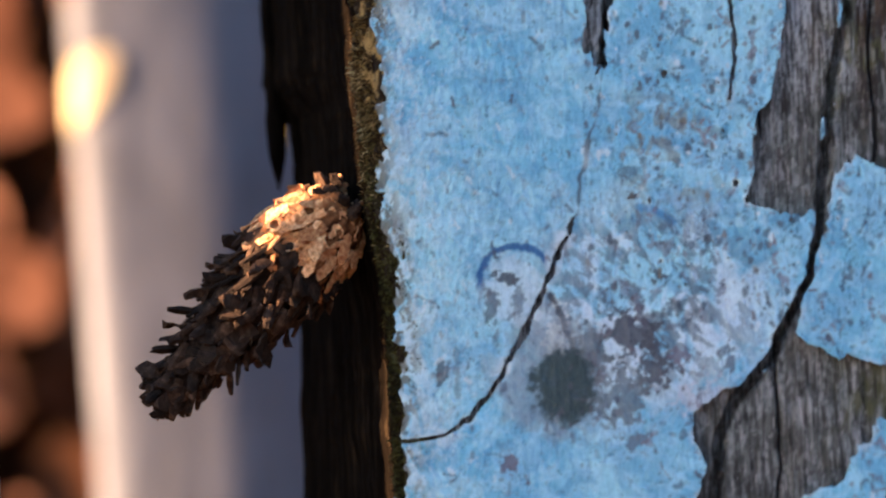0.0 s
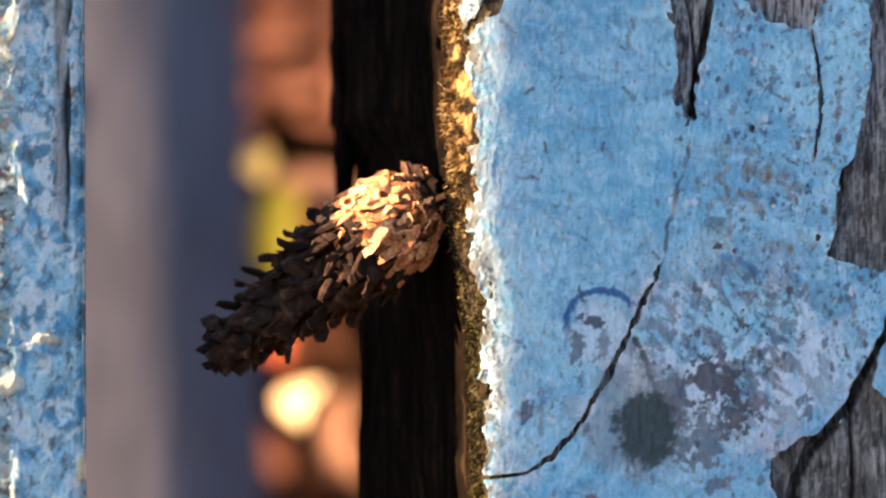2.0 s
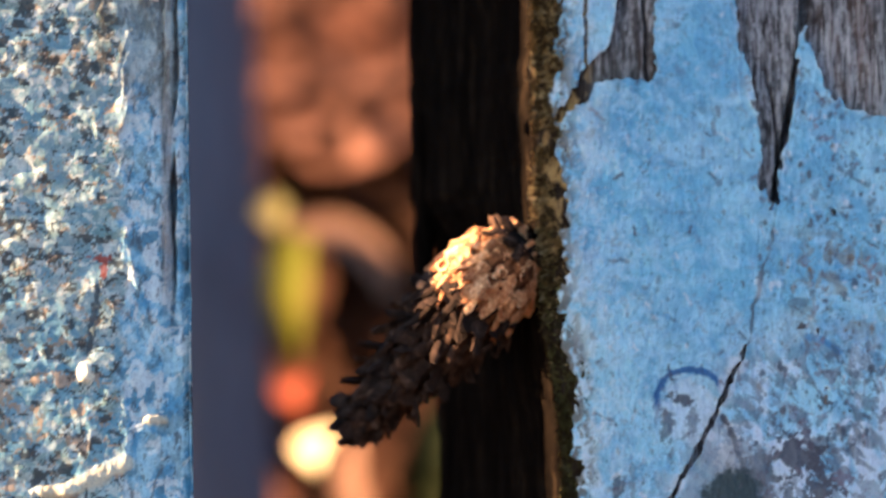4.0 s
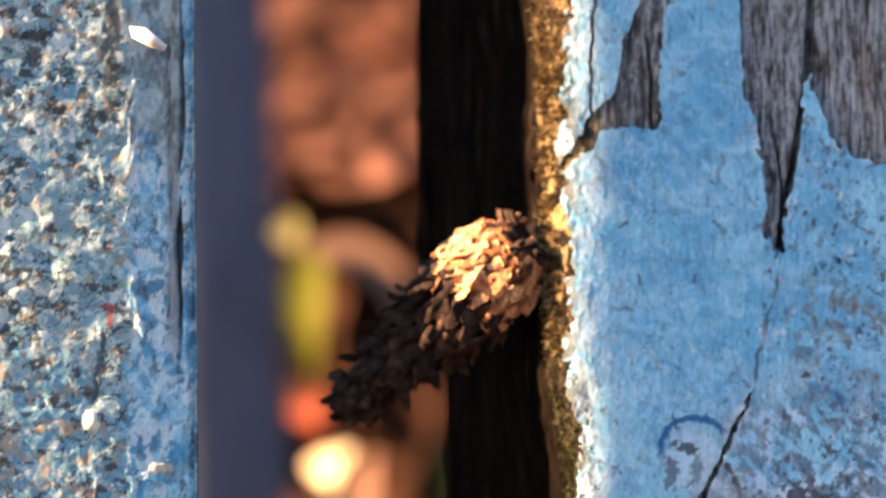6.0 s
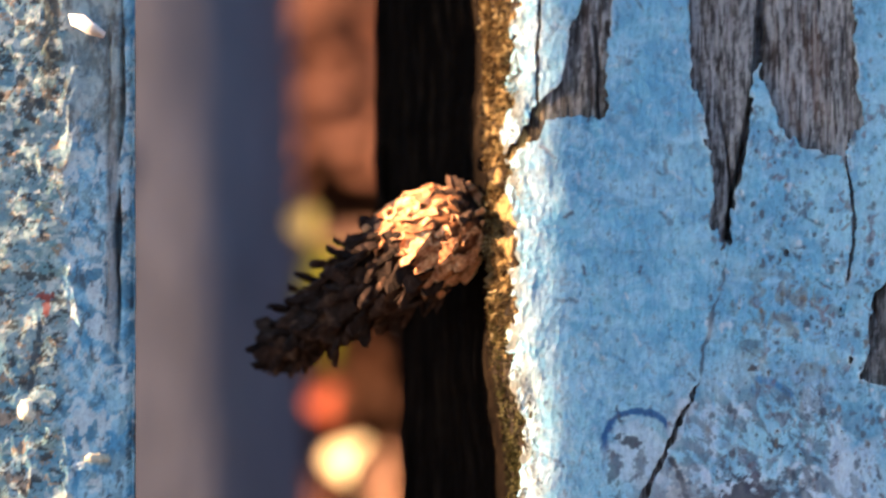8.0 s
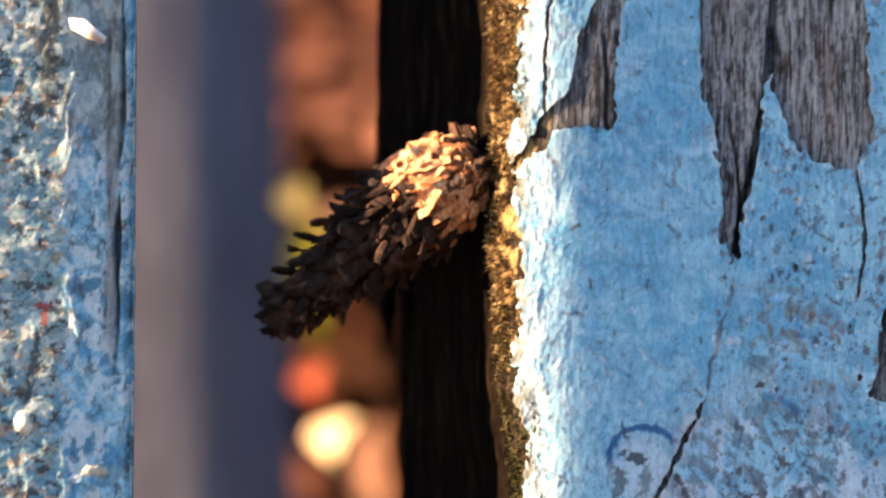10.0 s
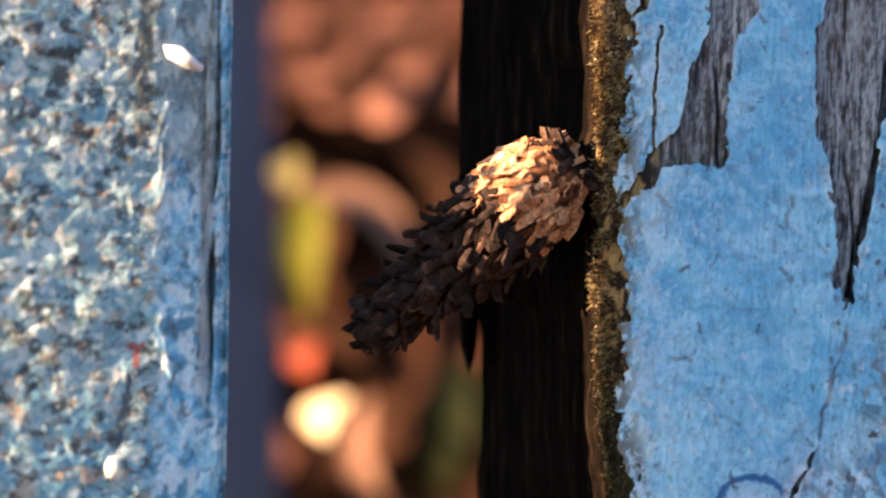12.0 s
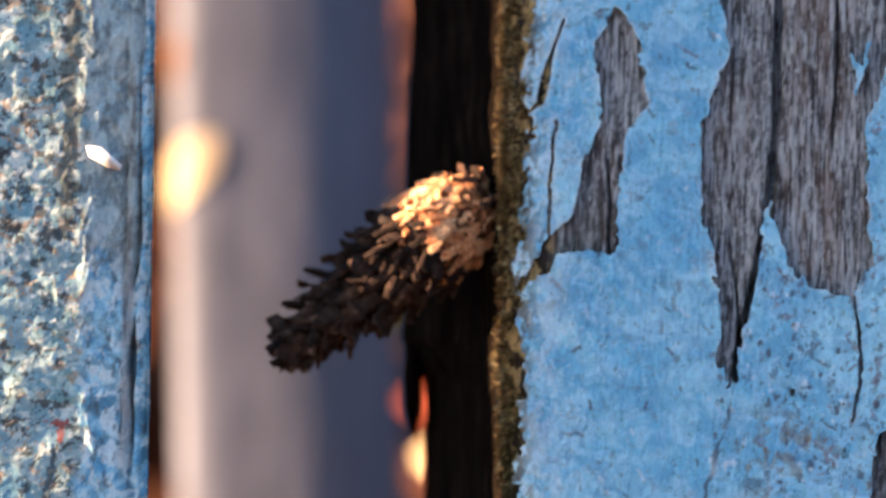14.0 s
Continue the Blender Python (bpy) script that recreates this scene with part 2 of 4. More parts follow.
# the bare patches and cracks of the painted board, in mm
WEDGE = [(9, 80), (-2, 40.5), (-0.4, 35), (-3.1, 29.4), (-3.6, 20), (-1.8, 10.7), (-1.0, 4.1), (-0.9, 1.6), (0.0, -1.1), (1.0, 1.6), (1.5, 4.8), (2.5, 10.2), (3.7, 18.7), (4.4, 28), (5, 60), (8.5, 80)]
BARE_TOP = [(4.0, 80), (4.5, 28.4), (3.9, 19.4), (4.5, 16.3), (6.3, 12.1), (8.1, 9.8), (10.9, 8.9), (12.6, 8.6), (13.2, 11), (14.6, 13), (14.2, 21), (14.0, 28), (17, 36), (19, 80)]
POCKET = [(-13, 39), (-10.6, 36.6), (-9.4, 28.7), (-12, 25.6), (-12, 13.4), (-12.9, 12.5), (-16.5, 13), (-18.6, 12.7), (-20.1, 10.8), (-23.3, 7.4), (-21.8, 10), (-19.6, 13.8), (-16.9, 17), (-16.2, 22.4), (-14.5, 27.9), (-15.3, 34)]
SLAB = [(19.6, 80), (19.1, 11.8), (18.7, 0.4), (16.2, -5.3), (15.3, -10.9), (14.2, -14.6), (17.3, -15.4), (21.2, -16), (22.9, -5.3), (24.4, 3.8), (25.3, 11.8), (26, 80)]
BARE_SIDE = [(25.3, 80), (25.1, 4.4), (23.1, -5.3), (22.6, -11), (21.7, -16), (20.4, -22), (18, -26.4), (15.8, -31), (11.3, -33.2), (8.2, -35.3), (8.1, -38.1), (9.4, -40.9), (7.9, -46), (5, -90), (70, -90), (70, 80)]
ISLAND = [(22.9, -12.6), (25.1, -10.1), (28.4, -12), (30.1, -14.8), (32.8, -17.6), (37, -17.4), (38.5, -20), (37.8, -27), (36, -31), (32.7, -31.6), (27.7, -31.3), (22.7, -29.9), (18.4, -27.2), (19.8, -24.4), (22.3, -16)]
SCRAP = [(28.1, -35.7), (26.2, -36.2), (22.7, -42.2), (18.2, -43.8), (18.7, -48), (26.4, -48), (27.7, -39)]
CHIPPED = [(13.2, 33.4), (11.9, 35.2), (13.2, 30.1), (14.6, 37.1)]
CRACK = [(0.2, 0.2), (0.4, -0.7), (-0.1, -4.7), (-1.2, -8.1), (-2.1, -12.6), (-2.4, -14.8), (-4.3, -18.8), (-5.7, -22.1), (-7.9, -26.1), (-9.9, -30), (-11.8, -32.8), (-13.8, -35), (-16.3, -36.7), (-19.7, -37.2), (-24, -37)]
SPLIT = [(25.6, 80), (25.3, 11.8), (24.9, 4.4), (22.9, -5.3), (22.3, -10.9), (21.7, -15.4), (20.3, -22.1), (18, -26), (16.1, -29.9), (12.7, -33.8), (10.8, -37.8), (9, -60)]
CURL = [(-18.6, 38), (-19.9, 33.9), (-20.9, 29), (-22.7, 27.5), (-24.2, 28), (-26, 27)]
HAIRLINES = [[(-19.1, 27), (-19.5, 21.7), (-19.6, 13.8)], [(12.3, 11.1), (13.6, 5), (13.9, 1.8), (13.1, -4.1)], [(4.4, 60), (4.4, 28), (3.9, 19)]]


CELL = 0.14


def paint_left(z, x):
    """How far paint covers the board, in mm from the film's edge; negative where the wood is bare."""
    wx = x + (blots(x * 0.55, z * 0.35, 11) - 0.5) * 2.0 + (vnoise(x * 2.2, z * 1.6, 14) - 0.5) * 0.2
    wz = z + (blots(x * 0.55, z * 0.35, 21) - 0.5) * 2.0
    bare = np.full(x.shape, -1e9)
    for patch in (WEDGE, BARE_TOP, POCKET, SLAB, BARE_SIDE):
        bare = np.maximum(bare, inside(wx, wz, patch))
    left = np.maximum.reduce([-bare, inside(wx, wz, ISLAND), inside(wx, wz, SCRAP), inside(wx, wz, CHIPPED)])
    edge = -22.8 + set_in(z) + 2.4 * (blots(x * 0.75, z * 0.55, 37, 5) - 0.5) * step(-17, -20, x) + 0.5 * step(-10, -40, z) + (fbm(z * 0.31, z * 0.0, 31, 5) - 0.5) * 2.6 + (vnoise(z * 1.3, z * 0, 33) - 0.5) * 0.45 * vnoise(z * 0.21, z * 0, 34) + (vnoise(z * 4.1, x * 2.0, 36) - 0.5) * 0.12 + 1.5 * np.exp(-(((z - 1.0) / 3.6) ** 2)) + 0.9 * np.exp(-(((z - 26.0) / 3.0) ** 2))
    left = np.minimum(left, wx - edge)
    far, along = from_line(x + (fbm(x * 0.7, z * 0.7, 41) - 0.5) * 0.9 + (fbm(x * 1.6, z * 1.6, 42, 2) - 0.5) * 0.5, z, CRACK)
    wide = -0.16 + 0.26 * vnoise(z * 1.1, z * 0, 45) * step(0.1, 0.25, along) + 0.08 * (vnoise(z * 2.0, x * 0.5, 46) - 0.5) + 0.32 * step(0.30, 0.46, along) - 0.12 * step(0.6, 0.9, along)
    left = np.minimum(left, far - wide)
    far, _ = from_line(x + (fbm(x, z, 43) - 0.5) * 0.8, z, SPLIT)
    left = np.minimum(left, far - 0.42)
    far, along = from_line(x, z, CURL)
    left = np.minimum(left, far - 0.15 - 0.35 * step(0.15, 0.3, along) * step(0.5, 0.35, along))
    for line in HAIRLINES:
        far, _ = from_line(x + (fbm(x * 1.1, z * 1.1, 47) - 0.5) * 0.7, z, line)
        left = np.minimum(left, far - 0.17)
    pits = vnoise(x * 0.9, z * 0.8, 51) * 0.6 + vnoise(x * 2.1, z * 1.7, 52) * 0.4
    worn = 0.12 * step(-1, 5, x) * step(12, -2, z) * step(-34, -22, z)
    whole = step(5.5, 4.0, np.hypot(x + 4.3, (z + 32.3) * 0.85))
    return np.minimum(left, (0.96 - worn * 0.75 - pits + whole) * 3.0)


def set_in(z):
    """How far the board's worn edge runs inwards low down, in mm."""
    return 1.9 * step(-6, -27, z)


def rounding(x):
    """How far the face falls back towards its worn edge, in mm."""
    return 0.017 * np.clip(-16.5 - x, 0, 20) ** 1.9


def shakes(z, x):
    """The fine splits along the grain of the bare wood, 0 to 1."""
    total = 0 * x
    for at, seed in ((31.5, 61), (37, 62), (16.5, 66), (26.5, 67), (9.5, 63), (0.6, 64), (-13.6, 65)):
        far = np.abs(x - at - (fbm(z * 0.04, z * 0, seed, 5) - 0.5) * 5)
        total = np.maximum(total, step(0.27, 0.05, far) * step(0.46, 0.62, vnoise(z * 0.06, z * 0 + at, seed)))
    return total


def face_back(z, x):
    """Relief of the bare wood's face, in mm back from its plane."""
    grain = 0.6 * fbm(x * 2.6, z * 0.22, 5, 5) + 0.4 * fbm(x * 3.5, z * 0.9, 6, 4) - 0.5
    relief = -0.55 * grain + 0.25 * (fbm(x * 0.5, z * 0.2, 8) - 0.5)
    far, _ = from_line(x + (fbm(x, z, 43) - 0.5) * 0.8, z, SPLIT)
    relief = relief + 2.2 * step(0.75, 0.15, far)
    far, _ = from_line(x, z, [(4.4, 90), (4.4, 28), (3.7, 17), (2, 8), (0.6, 0.5)])
    relief = relief + 2.4 * step(0.62, 0.12, far)
    relief = relief + 0.7 * shakes(z, x)
    return relief + 0.42 + rounding(x - set_in(z))


def build_painted_board():
    board = thing("fence_board", 0, 0, UP, "thick wooden fence board with cracked, peeling light blue paint", "fence board", "fence boards")
    # wood: one loft of cross-sections, side, mossy bevel, face, far side and back
    side = np.linspace(0, 1, 70)
    face = np.arange(-22, 44, 0.17)
    z = Z_ROWS[:, None]
    low = step(4.0, -1.0, z + 1.5 * (fbm(z * 0.6, z * 0, 71) - 0.5))
    bx = -38.6 + 3.0 * low + 0.9 * (fbm(z * 0.12, z * 0, 72) - 0.5) - 0.02 * np.clip(z, -60, 60) * 0.4
    corner = -23.9 + set_in(z) + 0.025 * np.clip(-z, -50, 50) + 1.2 * (fbm(z * 0.22, z * 0, 73) - 0.5)
    sx = bx * (1 - side) + corner * side
    sy = 33 * (1 - side) + 3.3 * side + 0 * z
    along = np.linspace(0, 1, 14)[1:-1]
    mx = corner * (1 - along) + (-22 + set_in(z)) * along
    my = 2.2 * (1 - along) ** 1.4 + 1.0 + 0 * z
    rough = (fbm(sy * 0.9, z * 0.07, 75, 5) - 0.5) * 1.5
    sx = sx + rough * step(0, 0.06, side) - 0.8 * step(0.30, 0.34, side) * step(0.52, 0.46, side) * step(-4, 4, z)
    mx, my = mx + (fbm(along * 9 + 0 * z, z * 0.7, 77) - 0.5) * 0.8, my + (fbm(along * 9 + 0 * z, z * 0.9, 78) - 0.5) * 1.1
    fx = face + set_in(z) * step(-10, -22, face)
    fy = face_back(z + 0 * face, fx)
    rest = np.array([(50, 0.4), (62, 0.6), (63, 4), (63, 30), (60, 33.5), (20, 33.8), (-20, 33.8)])
    x = np.concatenate([sx, mx, fx, rest[:, 0] + 0 * z], 1)
    y = np.concatenate([sy, my, fy, rest[:, 1] + 0 * z], 1)
    zz = z + 0 * x
    verts = np.stack([x, y, zz], -1).reshape(-1, 3) * MM
    faces = grid_faces(*x.shape, loop=True).tolist()
    cols = x.shape[1]
    faces.append(list(range(cols)))
    faces.append(list(range(len(verts) - 1, len(verts) - cols - 1, -1)))
    # pigment of the bare wood: grey, browner and greener in streaks
    g = 0.6 * fbm(x * 2.6, zz * 0.22, 5, 5) + 0.4 * fbm(x * 3.5, zz * 0.9, 6, 4)
    tone = mix((0.105, 0.108, 0.112), (0.44, 0.455, 0.47), step(0.38, 0.61, 0.4 * g + 0.35 * fbm(x * 4.0, zz * 0.22, 7, 4) + 0.25 * fbm(x * 3.6, zz * 2.4, 9, 3)))
    tone = mix(tone, (0.05, 0.052, 0.045), 0.75 * step(20, 13, zz + 3 * (fbm(x * 0.5, zz * 0.2, 88) - 0.5)) * step(-9, -11, x))
    tone = mix(tone, (0.025, 0.022, 0.022), 0.85 * step(0.035, 0.010, np.abs(fbm(x * 0.9, zz * 0.07, 86, 3) - 0.5)))
    tone = mix(tone, (0.12, 0.066, 0.034), 0.8 * step(25.4, 26.5, x) * step(32, 28.5, x + 3 * (fbm(zz * 0.1, x * 0, 84) - 0.5)) * step(0.4, 0.6, fbm(x * 1.5, zz * 0.2, 82)))
    tone = mix(tone, (0.17, 0.13, 0.10), 0.4 * step(0.55, 0.75, fbm(x * 0.7, zz * 0.07, 81)))
    tone = tone * (1 - 0.38 * step(24.5, 26.5, x))[..., None]
    tone = tone * (1 - 0.45 * step(24.5, 26.5, x) * step(0.45, 0.6, blots(x * 0.5, zz * 0.4, 89)))[..., None]
    pitted = step(4, 9, x) * step(2, -8, zz)
    tone = tone * (1 - 0.6 * pitted * step(0.42, 0.58, blots(x * 1.1, zz * 0.8, 90, 5)))[..., None]
    tone = mix(tone, (0.105, 0.112, 0.105), 0.45 * pitted)
    green = step(0.50, 0.66, blots(x * 0.35, zz * 0.22, 83)) * step(20, 26, x)
    tone = mix(tone, (0.10, 0.10, 0.045), 0.7 * green)
    tone = mix(tone, (0.42, 0.40, 0.42), 0.5 * step(0.62, 0.75, blots(x * 2.0, zz * 0.6, 85)))
    fibre = fbm(x * 4.6, zz * 0.42, 180, 4)
    tone = mix(tone, (0.555, 0.56, 0.57), 0.75 * (1 - 0.7 * np.maximum(step(24, 26, x), pitted)) * step(0.58, 0.68, fibre) * step(0.3, 0.6, blots(x * 0.5, zz * 0.2, 182)))
    tone = mix(tone, (0.03, 0.026, 0.026), 0.7 * step(0.40, 0.34, fibre))
    tone = mix(tone, (0.15, 0.085, 0.05), 0.35 * step(4.6, 6.0, x) * step(14, 10, x) * step(6, 14, zz) * step(0.45, 0.62, fbm(x * 1.6, zz * 0.25, 183)))
    tone = mix(tone, (0.02, 0.018, 0.018), 0.85 * shakes(zz, x))
    worn_edge = (np.arange(x.shape[1]) > 64) * step(-18.0, -20.5, x - set_in(zz))
    tone = mix(tone, mix((0.018, 0.010, 0.004), mix((0.40, 0.27, 0.10), (0.06, 0.055, 0.018), step(-4, -16, zz)), step(0.46, 0.60, blots(x * 1.5, zz * 1.0, 87, 5))), worn_edge * 0.95)
    me = mesh_of("board_wood", verts, faces, WOOD, tone.reshape(-1, 3))
    me.materials.append(SHADED_WOOD)
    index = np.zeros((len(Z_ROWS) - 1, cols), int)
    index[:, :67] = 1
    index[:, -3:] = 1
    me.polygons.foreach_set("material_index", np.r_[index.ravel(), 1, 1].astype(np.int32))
    part("wood", me, board, "grey weathered wood with a side coloured near black for shade")

    # paint: a thin film over the face, broken where it has peeled
    gx, gz = np.meshgrid(np.arange(-25.5, 44, CELL), np.r_[np.linspace(-1190, -60, 16), np.arange(-56, 52.01, CELL), np.linspace(56, 400, 12)])
    left = paint_left(gz, gx)
    dz, dx = np.gradient(left)
    size = np.hypot(dx, dz) + 1e-6
    move = np.where((left < 0) & (left > -0.5), np.clip(-left / size, 0, 0.8), 0)
    cell = left[:-1, :-1] + left[1:, :-1] + left[:-1, 1:] + left[1:, 1:] > 0
    px, pz = gx + move * dx / size * CELL, gz + np.where(np.abs(gz) < 52, move * dz / size * CELL, 0)
    rim = np.exp(-np.clip(left, 0, 9) / 0.45)
    wrinkle = 0.16 * (fbm(gx * 3.2, gz * 0.8, 94, 3) - 0.5) + 0.12 * (1 - np.abs(2 * fbm(gx * 1.1, gz * 0.7, 96, 3) - 1))
    worn = step(-8, -16, gx)
    wrinkle = wrinkle + worn * (0.30 * (blots(gx * 0.55, gz * 0.42, 97) - 0.5) + 1.2 * (fbm(gx * 0.20, gz * 0.15, 98, 3) - 0.5))
    skin = wrinkle + 0.12 * (fbm(gx * 0.9, gz * 0.5, 91) - 0.5) + 0.10 * (fbm(gx * 2.4, gz * 0.5, 92) - 0.5) + 0.5 * (fbm(gx * 0.16, gz * 0.1, 93) - 0.5)
    # fine crazing: short upright cracks in the film, and grit on the worn side
    craze = np.abs(fbm(gx * 1.1 + 0.5 * fbm(gx, gz, 132), gz * 0.30, 133, 4) - 0.5)
    craze = step(0.022, 0.006, craze) * (0.35 * step(0.54, 0.66, blots(gx * 0.30, gz * 0.22, 134, 3)) + 0.65 * step(1, 8, gx) * step(6, -4, gz) * step(0.46, 0.58, blots(gx * 0.30, gz * 0.22, 138, 3)))
    grit = fbm(gx * 2.9, gz * 2.3, 135, 3) - 0.5
    skin = skin + (0.12 + 0.10 * worn) * grit - 0.25 * craze
    flat = step(-11, -23, gx - set_in(gz))
    py = -0.42 - skin - 0.22 * (1 - flat) * rim * vnoise(gx * 0.4, gz * 0.4, 95) + rounding(gx - set_in(gz)) + 0.68 * flat
    blotch, speck = blots(gx * 0.14, gz * 0.12, 101), blots(gx * 0.9, gz * 0.7, 103)
    tone = mix((0.17, 0.42, 0.62), (0.29, 0.55, 0.70), step(0.35, 0.65, blotch))
    tone = mix(tone, (0.40, 0.60, 0.74), 0.35 * step(0.5, 0.72, speck))
    fine = blots(gx * 2.6, gz * 1.6, 127, 3)
    tone = tone * (0.90 + 0.2 * fine)[..., None]
    tone = mix(tone, (0.11, 0.29, 0.49), 0.5 * step(0.52, 0.66, blots(gx * 0.5, gz * 0.4, 128, 4)))
    tone = mix(tone, (0.34, 0.58, 0.74), 0.6 * step(0.48, 0.66, blots(gx * 0.42, gz * 0.55, 139, 5)))
    tone = mix(tone, (0.12, 0.31, 0.52), 0.45 * step(0.50, 0.62, blots(gx * 0.30, gz * 0.45, 140, 5)))
    tone = mix(tone, (0.05, 0.08, 0.12), 0.75 * craze)
    tone = mix(tone, (0.52, 0.66, 0.75), 0.4 * step(0.12, 0.24, grit) * worn)
    tone = mix(tone, (0.07, 0.13, 0.20), 0.6 * step(-0.25, -0.31, grit))
    # a chalky, worn field below the middle
    chalk = step(15, 4, np.hypot((gx - 4) * 0.8, gz + 25)) * step(0.34, 0.6, blots(gx * 0.35, gz * 0.28, 105))
    tone = mix(tone, (0.60, 0.68, 0.77), 0.75 * chalk)
    lilac = step(14, 3, np.hypot((gx - 4) * 0.8, gz + 24)) * step(0.495, 0.55, 0.4 * blots(gx * 0.30, gz * 0.24, 107) + 0.6 * blots((gx + gz) * 0.95, (gx - gz) * 0.36, 108, 6))
    tone = mix(tone, (0.075, 0.095, 0.125), 0.72 * lilac)
    scratch = blots(gx * 1.3, gz * 0.9, 129, 5) - 0.5
    for ox, oz, w, h, colour, dark in ((9.4, -34, 2.4, 1.7, (0.46, 0.44, 0.52), 0.5), (-4.7, -27.4, 1.3, 2.4, (0.60, 0.66, 0.70), 0.8), (2.6, -27.4, 2.4, 1.8, (0.045, 0.05, 0.07), 0.9), (5.4, -21.4, 0.9, 0.7, (0.05, 0.06, 0.08), 0.9),
                                       (4.9, -30.4, 1.6, 2.4, (0.06, 0.065, 0.085), 0.9), (3.4, -25.4, 0.6, 1.1, (0.07, 0.07, 0.10), 0.8), (-1.6, -28.7, 2.0, 2.2, (0.07, 0.09, 0.115), 0.85), (1.4, -33, 2.4, 2.4, (0.10, 0.125, 0.155), 0.8),
                                       (7.6, -29.4, 1.2, 0.7, (0.15, 0.14, 0.19), 0.8), (12, -30, 0.6, 0.8, (0.10, 0.13, 0.18), 0.8), (2.5, -38, 0.9, 0.8, (0.10, 0.13, 0.18), 0.8), (-10, -39.7, 0.6, 0.8, (0.12, 0.09, 0.12), 0.8), (6, -18.6, 1.5, 0.9, (0.16, 0.17, 0.22), 0.7)):
        mark = np.hypot((gx - ox) / w, (gz - oz) / h) + 2.6 * scratch + 2.4 * (fbm(gx * 1.6, gz * 1.9, 130, 3) - 0.5)
        tone = mix(tone, colour, dark * step(1.15, 0.85, mark))
    thin = from_line(gx + (fbm(gx, gz, 49) - 0.5) * 0.8, gz, [(-5.4, -23), (-4.2, -25.5), (-2.8, -30)])[0]
    tone = mix(tone, (0.035, 0.04, 0.055), 0.9 * step(0.42, 0.14, thin))
    halo = np.hypot((gx + 5.2) / 6.5, (gz + 31) / 6.5) + 0.9 * (blots(gx * 0.5, gz * 0.5, 110) - 0.5)
    tone = mix(tone, (0.20, 0.23, 0.27), 0.6 * step(1.05, 0.7, halo))
    oval = np.hypot((gx + 4.3) / 3.1, (gz + 32.3) / 3.9) + 0.6 * (blots(gx * 0.7, gz * 0.7, 109) - 0.5)
    tone = mix(tone, (0.024, 0.045, 0.052), 0.95 * step(1.25, 0.8, oval + 0.5 * (fbm(gx * 1.6, gz * 1.6, 118, 3) - 0.5)))
    # a blue ring mark with a blot in it
    tone = mix(tone, (0.46, 0.58, 0.68), 0.6 * step(1.1, 0.8, np.hypot((gx + 9) / 3.2, (gz + 22.5) / 3.6) + 0.8 * (blots(gx * 0.8, gz * 0.8, 116) - 0.5)))
    ring = np.abs(np.hypot(gx + 8.9, (gz + 21.4) * 1.05) - 3.5 + 0.8 * (fbm(gx * 0.8, gz * 0.8, 111) - 0.5))
    upper = step(-22.2, -20.5, gz + 0.25 * (gx + 9) * -1)
    tone = mix(tone, (0.025, 0.10, 0.27), 0.95 * step(0.50, 0.22, ring + 0.25 * (vnoise(gx * 2, gz * 2, 112) - 0.5)) * upper)
    for ox, oz, w, h, dark in ((-9.6, -21.2, 1.3, 0.6, 0.9), (-11.3, -23.8, 0.7, 1.6, 0.7), (-8.6, -23.6, 0.6, 1.2, 0.6), (-16.5, -30.2, 0.6, 1.3, 0.8), (3.4, -13.5, 0.65, 0.55, 1.0), (2.9, -11.0, 0.9, 0.5, 0.6), (-14.9, -30.5, 0.3, 2.6, 0.45)):
        blot = np.hypot((gx - ox) / w, (gz - oz) / h) + 2.2 * (blots(gx * 1.1, gz * 1.1, 113, 5) - 0.5) + 1.6 * (fbm(gx * 2.2, gz * 2.2, 114, 3) - 0.5)
        tone = mix(tone, (0.045, 0.06, 0.085), dark * step(1.15, 0.8, blot))
    stroke = from_line(gx, gz, [(3.6, -14.6), (5.4, -15.0), (7.0, -16.2)])[0] + 0.5 * (fbm(gx, gz, 115) - 0.5)
    tone = mix(tone, (0.04, 0.20, 0.46), 0.7 * step(0.5, 0.2, stroke))
    faint = from_line(gx + (fbm(gx * 0.7, gz * 0.7, 41) - 0.5) * 0.9, gz, CRACK)[0]
    tone = mix(tone, (0.05, 0.07, 0.10), 0.85 * step(0.34, 0.10, faint + 0.6 * np.clip(vnoise(gx * 0.5, gz * 0.55, 120) - 0.45, 0, 1)))
    tone = mix(tone, (0.55, 0.64, 0.72), 0.55 * step(1.6, 0.5, faint) * step(0.4, 0.34, faint * 0 + vnoise(gx * 0.6, gz * 0.4, 136)) * step(-12, -16, gz))
    # short nicks and scratches
    rng = np.random.default_rng(21)
    for n in range(460):
        ox, oz, turn, half = rng.uniform(-21, 40), rng.uniform(-50, 50), rng.normal(-0.6, 0.7), abs(rng.normal(0, 0.35)) + 0.1
        near = (np.abs(gx[0] - ox) < 2).nonzero()[0]
        rows = (np.abs(gz[:, 0] - oz) < 2).nonzero()[0]
        if len(near) < 2 or len(rows) < 2 or math.hypot(ox + 4.3, oz + 32.3) < 5:
            continue
        cut = (slice(rows[0], rows[-1] + 1), slice(near[0], near[-1] + 1))
        away = from_line(gx[cut], gz[cut], [(ox - half * math.sin(turn), oz - half * math.cos(turn)), (ox + half * math.sin(turn) + 1e-6, oz + half * math.cos(turn))])[0] + 0.3 * (vnoise(gx[cut] * 3.5, gz[cut] * 3.5, 189) - 0.4)
